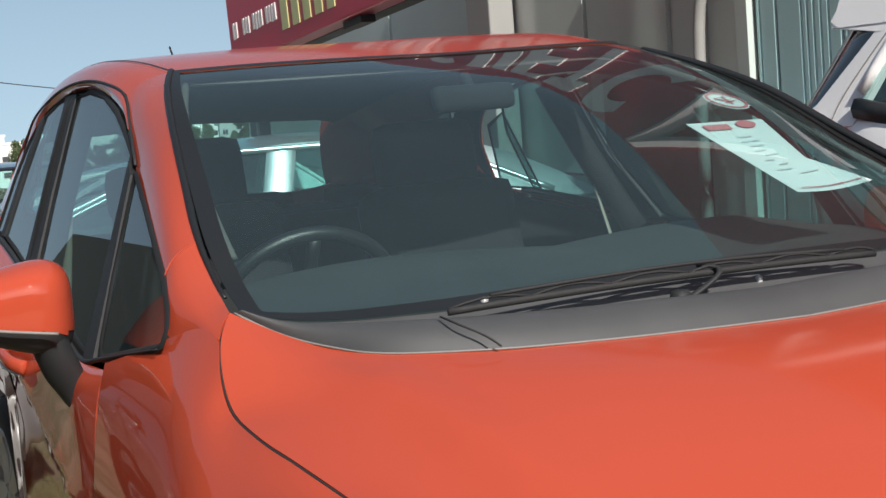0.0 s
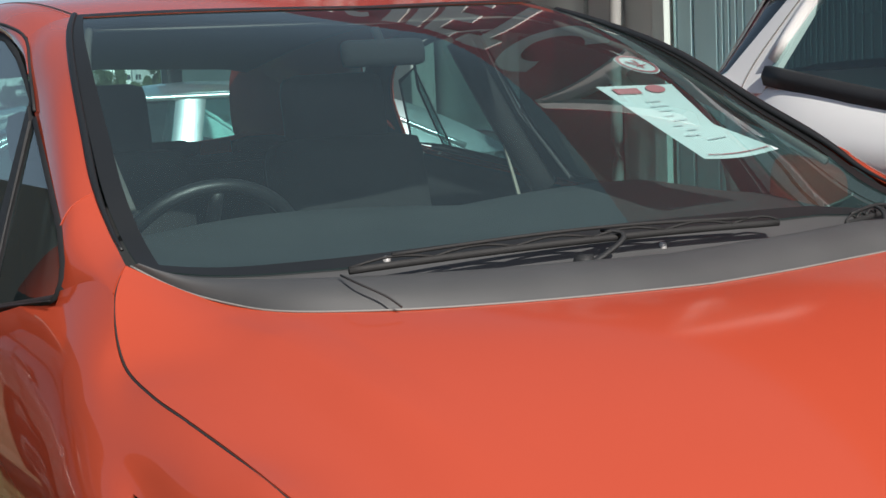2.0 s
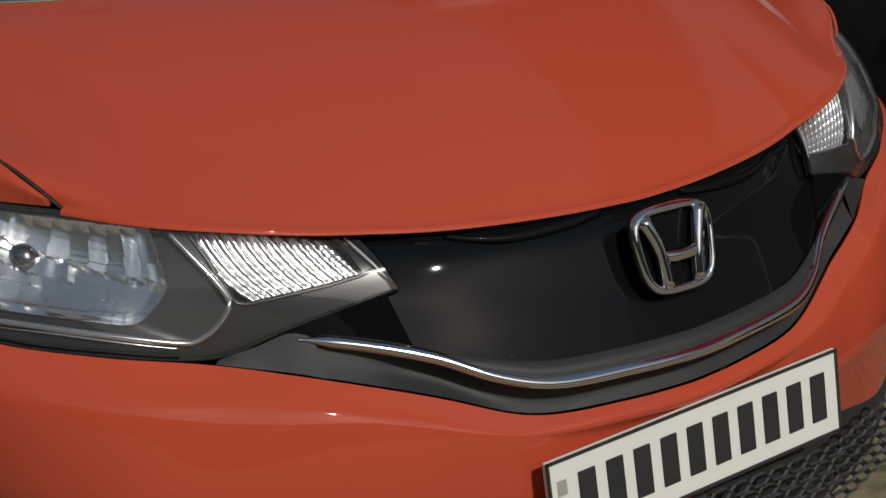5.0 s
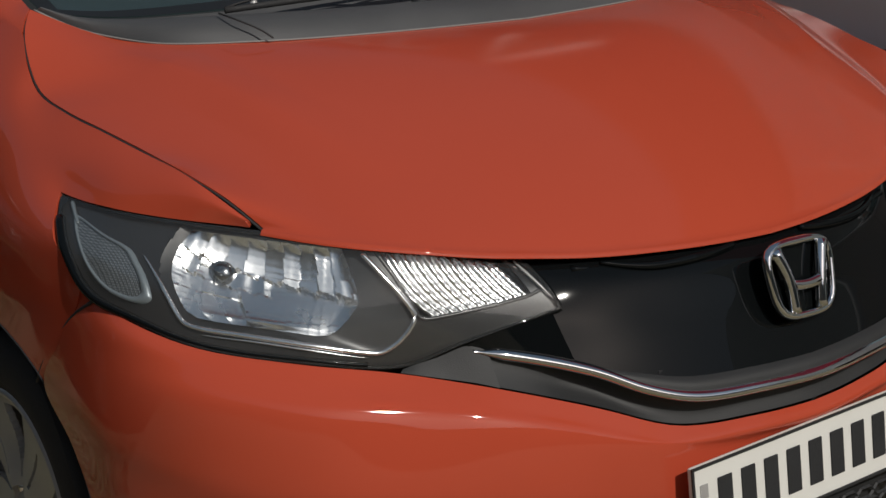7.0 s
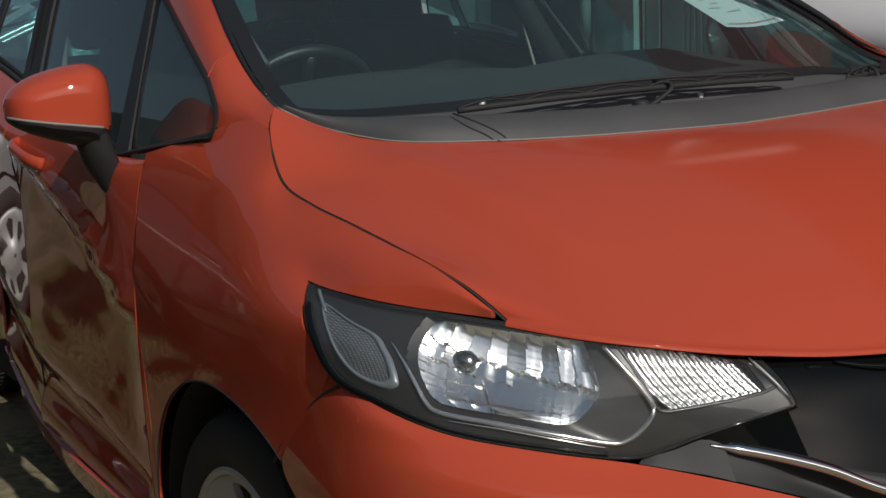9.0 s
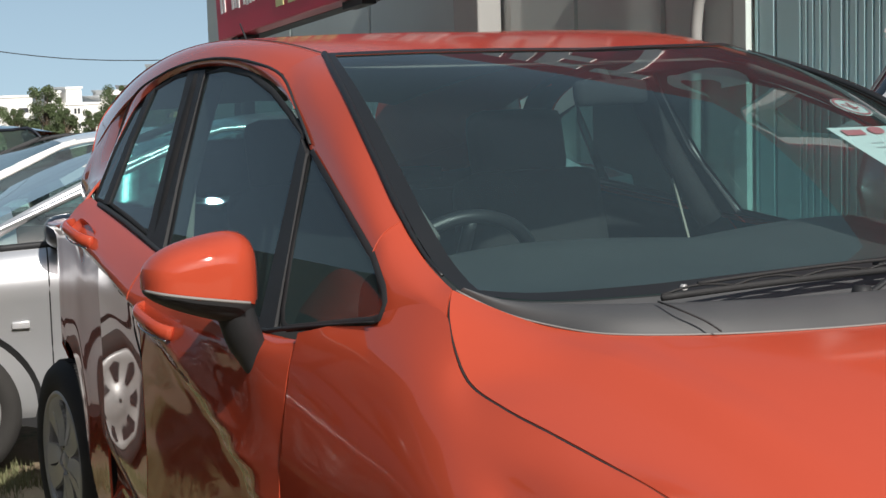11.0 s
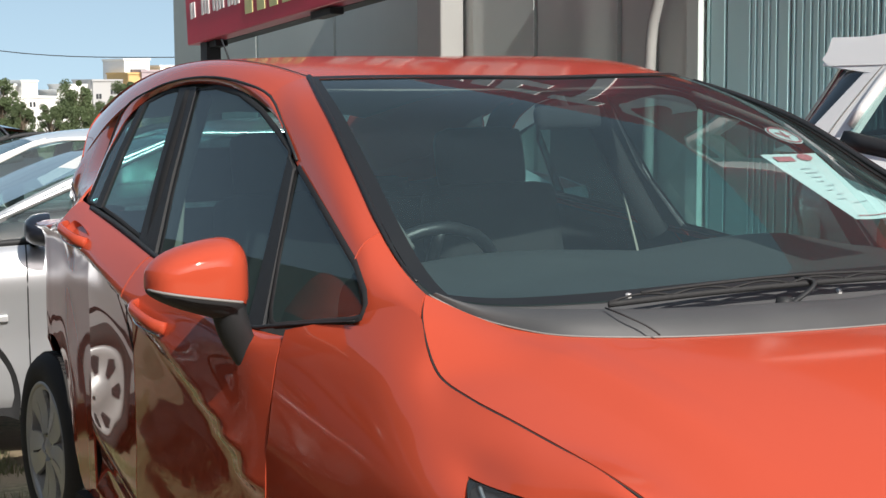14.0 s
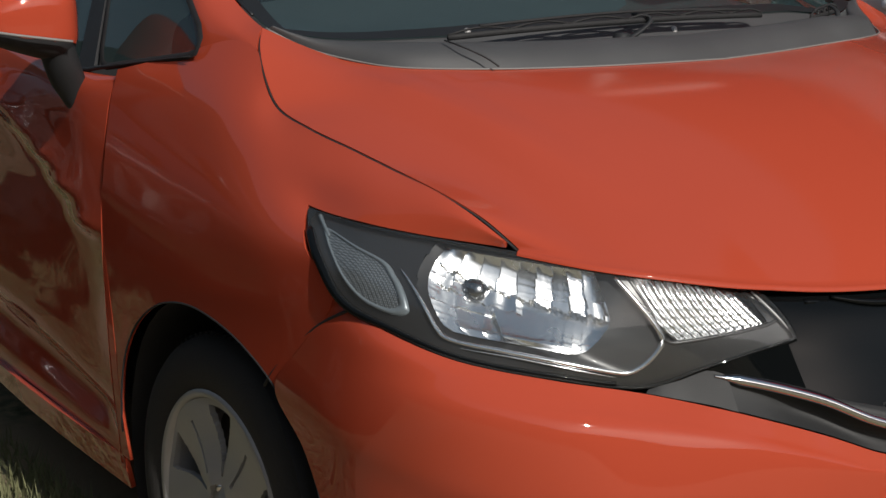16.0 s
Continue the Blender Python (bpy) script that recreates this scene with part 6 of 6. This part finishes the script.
def sign_shape(u, kind, w, h):
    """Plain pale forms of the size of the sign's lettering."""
    bm = bmesh.new()
    z0 = .22
    if kind == "ring":
        rows = []
        for a in np.linspace(radians(50), radians(310), 24):
            rows.append([TILT @ Vector((u + w / 2 + r * w / 2 * math.cos(a), -.012, z0 + h / 2 + r * h / 2 * math.sin(a))) for r in (.58, 1)])
        add_grid(bm, rows, (0, -1, 0))
    elif kind == "wedge":
        for a, b in (((0, 0), (w / 2, h)), ((w, 0), (w / 2, h))):
            add_tube(bm, [TILT @ Vector((u + a[0], -.01, z0 + a[1])), TILT @ Vector((u + b[0], -.01, z0 + b[1]))], .085, 6, 3, 1)
        add_tube(bm, [TILT @ Vector((u + w * .22, -.01, z0 + h * .3)), TILT @ Vector((u + w * .78, -.01, z0 + h * .3))], .07, 6, 3)
    elif kind == "comb":
        add_box(bm, (u, -.014, z0), (u + .17, 0, z0 + h), TILT)
        for q in (0, .40, .80):
            add_box(bm, (u + .17, -.014, z0 + q * h), (u + w * .9, 0, z0 + q * h + .16), TILT)
    elif kind == "tee":
        add_box(bm, (u + w * .36, -.014, z0), (u + w * .64, 0, z0 + h * .8), TILT)
        add_box(bm, (u, -.014, z0 + h * .8), (u + w, 0, z0 + h), TILT)
    else:
        add_box(bm, (u, -.014, z0), (u + .17, 0, z0 + h), TILT)
        add_box(bm, (u + w - .17, -.014, z0), (u + w, 0, z0 + h), TILT)
        add_box(bm, (u + .17, -.014, z0), (u + w - .17, 0, z0 + .17), TILT)
    part("sign_letter_form", bm, SIGNWHITE, sign, smooth=False)


for k, kind in enumerate(("comb", "cup", "ring", "cup", "comb", "tee", "ring", "wedge")):
    if k < 6:
        sign_shape(2.35 + .52 * k, kind, .44, .86)
    else:
        sign_shape(5.50 + .86 * (k - 6), kind, .72, .98)
bm = bmesh.new()
add_box(bm, (.0, .14, .0), (10.0, .26, .05), TILT)
part("soffit", bm, DARKMETAL, sign, "dark soffit behind the sign", smooth=False)
for u in (.15, 1.9, 4.2):
    bm = bmesh.new()
    add_box(bm, (u, .04, -.045), (u + .26, .13, -.004), TILT)
    part("bracket", bm, DARKMETAL, sign, smooth=False)
bm = bmesh.new()
add_box(bm, (-8.28, 2.05, -.6), (-8.16, 2.15, SIGNZ + .02))
part("post", bm, DARKMETAL, sign, smooth=False)

shop = thing("shop_building", (-2.5, 3.7, 0), "shop front of grey panels, dark glass and a white column", "building")
bm = bmesh.new()
add_box(bm, (-13.0, 3.62, -.9), (6.5, 3.9, 4.6))
add_box(bm, (-13.0, 3.9, -.9), (-12.75, 9.0, 4.6))
add_box(bm, (-13.0, 3.62, 4.6), (6.5, 9.0, 4.8))
part("wall", bm, FACADE, shop, smooth=False)
for x0, x1, z0, z1 in ((-12.9, -10.9, .1, 3.2), (-10.85, -9.35, .1, 3.2), (-9.3, -7.75, .1, 3.2), (-7.2, -6.45, .1, 3.2), (-6.4, -5.55, .1, 3.2)):
    bm = bmesh.new()
    add_box(bm, (x0, 3.59, z0), (x1, 3.63, z1))
    part("pane", bm, PANEGREY, shop, smooth=False)
for x0, x1, z0, z1 in ((-5.5, -5.2, .1, 3.2), (-5.15, -4.78, .9, 3.2)):
    bm = bmesh.new()
    add_box(bm, (x0, 3.595, z0), (x1, 3.63, z1))
    part("panel", bm, FACADE, shop, smooth=False)
bm = bmesh.new()
add_box(bm, (-7.68, 3.42, -.5), (-7.34, 3.60, 3.3), None, .015)
part("column", bm, COLUMN, shop, "white plastered column", smooth=False)
bm = bmesh.new()
add_box(bm, (-6.2, 3.55, .4), (-5.2, 3.60, 1.42))
part("counter_screen", bm, DARKMETAL, shop, smooth=False)
bm = bmesh.new()
add_tube(bm, [(-5.12, 3.50, -.3), (-5.12, 3.50, 1.4), (-5.09, 3.5, 1.75), (-5.0, 3.5, 2.0), (-4.96, 3.5, 3.0)], .032, 10, 30)
part("drain_pipe", bm, COLUMN, shop, "white plastic drain pipe")
bm = bmesh.new()
add_box(bm, (-4.84, 3.54, -.3), (-4.74, 3.60, 3.2))
part("door_post", bm, PANEGREY, shop, smooth=False)
x = -4.72
for k, w in enumerate((.17, .50, .62, .48, .55, .60, .52, .58, .50, .60)):
    bm = bmesh.new()
    pitch = .05 if k else .085
    p = [(x, 3.585), (x + .02, 3.575)]
    q = x + .03 + (.16 if k == 1 else 0)
    while q + pitch < x + w:
        p += [(q, 3.575), (q + .006, 3.584), (q + .013, 3.584), (q + .019, 3.575)]
        q += pitch * (1.0 + .25 * math.sin(7.3 * q))
    p += [(x + w - .012, 3.575), (x + w - .004, 3.585)]
    add_grid(bm, [[(a, b, z) for z in (-.4, 1.5, 3.4)] for a, b in p], (0, -1, 0))
    part("cladding_sheet", bm, TEAL, shop, "pale teal ribbed metal cladding sheet", thick=.002, smooth=False)
    x += w

# Unseen walls, added only to shape reflections and block low sky light
WALLGREY = material("unseen_wall_grey", (0.22, 0.20, 0.17), 0.9, 0, 0, 0.15, 0.8, 0.3, 30)
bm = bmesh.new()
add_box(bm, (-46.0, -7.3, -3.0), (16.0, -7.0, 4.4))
tagged(part("unseen_wall_south", bm, WALLGREY, smooth=False), "plain unseen wall added to darken the sky mirrored in the car's side", "wall", kind="structure")
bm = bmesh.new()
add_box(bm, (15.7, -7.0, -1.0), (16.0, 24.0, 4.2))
tagged(part("unseen_wall_east", bm, WALLGREY, smooth=False), "plain unseen wall added ahead of the car's nose to close its reflections", "wall", kind="structure")

# ---- distant houses ----
APART = material("white_render", (0.82, 0.81, 0.78), 0.85, 0, 0, 0.06, 0.3)
APGREY = material("grey_render", (0.42, 0.42, 0.42), 0.85, 0, 0, 0.06, 0.3)
APORANGE = material("ochre_render", (0.62, 0.42, 0.18), 0.85, 0, 0, 0.06, 0.3)
APPINK = material("mauve_render", (0.42, 0.34, 0.36), 0.85, 0, 0, 0.06, 0.3)
DARKPANE = material("window_dark", (0.05, 0.055, 0.06), 0.2, 0, 0.3, 0.2, 3)


def far_y(px):
    return -1.98 + 272 * math.tan(radians(13.30 + (px / 2831) * 57.3 * .99))


def far_z(py):
    return 1.47 - 272 * math.tan((py - 159) / 2831) * 1.03


def apartment(blocks, label):
    y = far_y(blocks[0][0])
    ob = thing("apartment_building", (-270, y, far_z(300)), label, "building", "distant apartments")
    for px0, px1, py, mat, wins, dx in blocks:
        bm = bmesh.new()
        add_box(bm, (-282 - dx, far_y(px0), -14), (-270 - dx, far_y(px1), far_z(py)))
        w = part("block", bm, mat, ob, smooth=False)
        bm = bmesh.new()
        add_box(bm, (-282 - dx, far_y(px0) - .2, far_z(py)), (-269.8 - dx, far_y(px1) + .2, far_z(py) + .35))
        part("parapet", bm, mat, ob, smooth=False)
        for wx, wy, ww, wh in wins:
            bm = bmesh.new()
            add_box(bm, (-270.2 - dx, far_y(wx), far_z(wy + wh)), (-269.9 - dx, far_y(wx + ww), far_z(wy)))
            part("window", bm, DARKPANE, w, smooth=False)


apartment([(-60, 38, 180, APART, [(2, 220, 10, 14), (14, 198, 16, 8), (2, 250, 10, 14), (-30, 215, 10, 12), (-30, 245, 10, 12)], 0), (-58, -20, 168, APART, [], 2)], "pale ivory apartment block with dark windows")
apartment([(-190, -120, 186, APART, [(-182, 205, 12, 9), (-160, 205, 12, 9), (-182, 232, 12, 9), (-160, 232, 12, 9), (-138, 210, 8, 12)], 0), (-176, -150, 172, APART, [], 2)], "white apartment block with rows of dark windows")
apartment([(-330, -235, 200, APGREY, [(-320, 214, 10, 10), (-296, 214, 10, 10), (-270, 214, 10, 10), (-320, 240, 10, 10), (-296, 240, 10, 10)], 0), (-312, -284, 186, APART, [], 2)], "pale grey apartment block with a white roof room")
apartment([(70, 156, 196, APART, [(107, 202, 4, 9), (113, 202, 4, 9), (107, 228, 4, 9), (113, 228, 4, 9), (143, 214, 10, 10), (143, 240, 10, 10), (80, 212, 18, 11), (80, 240, 18, 11)], 0), (98, 124, 168, APART, [], 1), (70, 90, 174, APART, [], 2)], "white apartment block with a stair tower")
apartment([(166, 226, 186, APART, [(203, 190, 20, 9), (214, 218, 10, 9), (170, 200, 12, 8), (170, 225, 12, 8), (214, 243, 10, 10)], 4), (190, 226, 176, APART, [], 6)], "white apartment block with recessed balconies")
apartment([(224, 280, 168, APGREY, [(229, 190, 4, 9), (234, 190, 4, 9), (229, 214, 4, 9), (234, 214, 4, 9), (254, 182, 4, 9), (259, 182, 4, 9), (242, 210, 4, 14)], 3), (276, 296, 156, APORANGE, [], 0), (296, 324, 152, APPINK, [(311, 174, 12, 11), (311, 205, 12, 11)], -1), (324, 352, 158, APORANGE, [(330, 176, 10, 10)], 0), (282, 326, 131, APART, [(292, 147, 28, 8)], 4), (348, 400, 143, APART, [(352, 150, 30, 12)], 5)], "grey, ochre and mauve apartment building with a white roof room")

# ---- trees, bushes, cable ----
LEAF = material("leaf_green", (0.10, 0.135, 0.06), 0.7, 0, 0, 0.5, 0.6)
BARK = material("bark", (0.13, 0.10, 0.07), 0.9, 0, 0, 0.3, 2)


def leaves(rnd, centres, count, size):
    vs, fs = [], []
    for _ in range(count):
        c, r = rnd.choice(centres)
        d = Vector((rnd.gauss(0, 1), rnd.gauss(0, 1), rnd.gauss(0, 1)))
        d = d.normalized() * r * rnd.random() ** .45
        p = Vector(c) + d
        a = Vector((rnd.uniform(-1, 1), rnd.uniform(-1, 1), rnd.uniform(-1, 1))).normalized()
        b = a.orthogonal().normalized()
        s = size * rnd.uniform(.6, 1.5)
        n = len(vs)
        vs += [p - a * s * .5, p + b * s * .28, p + a * s * .5, p - b * s * .28]
        fs.append((n, n + 1, n + 2, n + 3))
    return vs, fs


def tree(x, y, h, seed, label):
    rnd = random.Random(seed)
    z = ground_z(x, y)
    ob = thing("tree", (x, y, z), label, "tree", "row of trees")
    bm = bmesh.new()
    add_tube(bm, [(x, y, z - .2), (x + .05, y + .1, z + h * .3), (x, y, z + h * .7)], [.16, .12, .08, .05], 8, 10)
    cs = []
    for k in range(46):
        a, hh = rnd.uniform(0, 6.28), rnd.uniform(.15, .97)
        rr = h * .27 * (1.15 - abs(hh - .45)) * rnd.uniform(.5, 1)
        e = (x + rr * math.cos(a), y + rr * math.sin(a), z + h * hh)
        add_tube(bm, [(x, y, z + h * hh * .6), e], [.05, .02], 5, 5)
        cs.append((e, h * .115 * rnd.uniform(.5, 1.4) * (1.3 - .75 * hh)))
    part("trunk", bm, BARK, ob)
    vs, fs = leaves(rnd, cs, 17000, h * .024)
    me = bpy.data.meshes.new("crown")
    me.from_pydata(vs, [], fs)
    me.materials.append(LEAF)
    cr = new("crown", me)
    cr.parent = ob
    cr.matrix_parent_inverse = ob.matrix_world.inverted()


def tree_y(px, x):
    return -1.98 + (2.06 - x) * math.tan(radians(13.30 + (px / 2831) * 57.3 * .99))


for k, (px, h, x) in enumerate(((58, 5.1, -112), (92, 3.4, -110), (183, 5.0, -108), (268, 5.0, -115), (10, 3.6, -114), (215, 3.6, -111), (-40, 5.0, -112), (140, 3.2, -107), (330, 4.2, -112), (-110, 4.7, -112), (-205, 4.9, -112), (-290, 4.4, -110), (-370, 4.8, -112))):
    tree(x, tree_y(px, x), h, 20 + k, "leafy green roadside tree")
rnd = random.Random(7)
cs = [((-104 + rnd.uniform(-2, 2), tree_y(px, -104) + rnd.uniform(-.3, .3), ground_z(-104, 0) + rnd.uniform(.1, .8)), rnd.uniform(.45, .8)) for px in range(-480, 420, 9)]
vs, fs = leaves(rnd, cs, 28000, .20)
me = bpy.data.meshes.new("bushes")
me.from_pydata(vs, [], fs)
me.materials.append(LEAF)
tagged(new("bushes", me), "low green bushes along the far edge of the lot", "bush", kind="stuff")

cable = thing("overhead_cable", (-34, 4, 1), "thin black overhead cable sagging across the sky", "cable")
bm = bmesh.new()
add_tube(bm, [(-34, tree_y(-500, -34), 3.4), (-34, tree_y(0, -34), 1.47 + 36 * .0195), (-34, tree_y(150, -34), 1.47 + 36 * .0135), (-34, tree_y(385, -34), 1.47 + 36 * .0125), (-25, 10.5, 2.0), (-12.98, 8.8, 3.1)], .011, 5, 60)
part("wire", bm, RUBBER, cable)

# ---- grass ----
rnd = random.Random(3)
vs, fs = [], []
for _ in range(60000):
    x, y = rnd.uniform(-6.0, -.3), rnd.uniform(-1.9, -.30)
    if noise.noise((x * 1.7, y * 1.7, 3.0)) < rnd.uniform(-.25, .25) or (-3.2 < x and y > -.74):
        continue
    z = ground_z(x, y)
    a, h, lean_ = rnd.uniform(0, 6.28), rnd.uniform(.02, .065), rnd.uniform(.0, .05)
    w = .0032
    dx, dy = math.cos(a), math.sin(a)
    n = len(vs)
    vs += [(x - dy * w, y + dx * w, z - .01), (x + dy * w, y - dx * w, z - .01), (x + dx * lean_, y + dy * lean_, z + h)]
    fs.append((n, n + 1, n + 2))
me = bpy.data.meshes.new("grass")
me.from_pydata(vs, [], fs)
GRASS = material("dry_green_grass", (0.175, 0.18, 0.085), 0.8, 0, 0, 0.45, 1.2)
me.materials.append(GRASS)
tagged(new("grass", me), "short patchy green and straw-coloured grass", "grass", kind="stuff")


# ---- paper sheet and sticker behind the windshield ----
PAPER = material("paper", (0.56, 0.63, 0.64), 0.8, 0, 0, 0.03, 30, 0.1, 300)
INK = material("red_print", (0.47, 0.15, 0.17), 0.7)
INKGREY = material("grey_print", (0.44, 0.48, 0.51), 0.7)
P_TL, P_TR, P_BEND, P_BR, P_BL = (np.array(p) for p in ((-.392, .204, 1.322), (-.447, .408, 1.317), (-.309, .396, 1.247), (-.269, .51, 1.197), (-.197, .289, 1.198)))
DROP = np.array((-.006, 0, -.012))


def paper_at(u, v):
    """u across the sheet, v down it; the lower part curls away to one side."""
    left = P_TL + (P_BL - P_TL) * v
    right = P_TR + (P_BEND - P_TR) * min(v / .62, 1) if v < .62 else P_BEND + (P_BR - P_BEND) * (v - .62) / .38
    return left + (right - left) * u + DROP + np.array((0, 0, -.006)) * math.sin(math.pi * u) * v


sheet_ob = thing("price_sheet", tuple(P_BL), "white printed paper sheet lying behind the windshield", "paper")
bm = bmesh.new()
add_grid(bm, [[paper_at(u, v) for v in np.linspace(0, 1, 25)] for u in np.linspace(0, 1, 9)], (0, 0, 1))
part("sheet", bm, PAPER, sheet_ob, thick=.0006)


def print_block(u0, u1, v0, v1, mat, name):
    bm = bmesh.new()
    add_grid(bm, [[paper_at(u, v) + (.0015, 0, .0025) for v in np.linspace(v0, v1, 4)] for u in np.linspace(u0, u1, 5)], (0, 0, 1))
    part(name, bm, mat, sheet_ob)


print_block(.12, .46, .055, .13, INK, "printed_heading")
bm = bmesh.new()
for ring in ((0, .6, 1.0),):
    add_grid(bm, [[paper_at(.70 + .13 * r * math.cos(a), .075 + .055 * r * math.sin(a)) + (.0015, 0, .0025) for r in ring] for a in np.linspace(0, 2 * math.pi, 25)[:-1]], (0, 0, 1), closed=True)
part("printed_badge", bm, INK, sheet_ob)
rnd = random.Random(11)
for k in range(9):
    v = .24 + .066 * k
    w = rnd.uniform(.16, .30)
    u = .22 + rnd.uniform(0, .25)
    print_block(u, u + w, v, v + .010, INKGREY, "printed_line")
print_block(.10, .94, .955, .965, INK, "printed_line")

sticker = thing("round_sticker", (-.52, .385, 1.35), "white round sticker with a red ring on the windshield", "sticker")
C0 = np.array((-.522, .384, 1.352))
E1, E2 = np.array((-.006, .051, -.006)), np.array((.043, -.006, -.016))


def disc(name, r0, r1, lift, mat):
    bm = bmesh.new()
    add_grid(bm, [[C0 + r * (E1 * math.cos(a) + E2 * math.sin(a)) + np.array((.004, 0, .010)) * lift for r in (r0, (r0 + r1) / 2, r1)] for a in np.linspace(0, 2 * math.pi, 41)[:-1]], (0, 0, 1), closed=True)
    part(name, bm, mat, sticker)


disc("disc", .01, 1.0, -1.0, PAPER)
disc("ring", .80, .94, -.82, INK)
for a0, a1, w in (((-.5, -.15), (.15, .25), .16), ((.0, -.45), (.10, .45), .14), ((-.15, .30), (.45, -.05), .10)):
    bm = bmesh.new()
    d = np.array(a1) - np.array(a0)
    q = np.array((-d[1], d[0])) / np.linalg.norm(d) * w
    pts = [np.array(a0) - q * .5, np.array(a0) + q * .5, np.array(a1) + q * .3, np.array(a1) - q * .3]
    fan(bm, [C0 + E1 * p[0] + E2 * p[1] + np.array((.004, 0, .010)) * -.82 for p in pts], (0, 0, 1))
    part("red_mark", bm, INK, sticker, smooth=False)
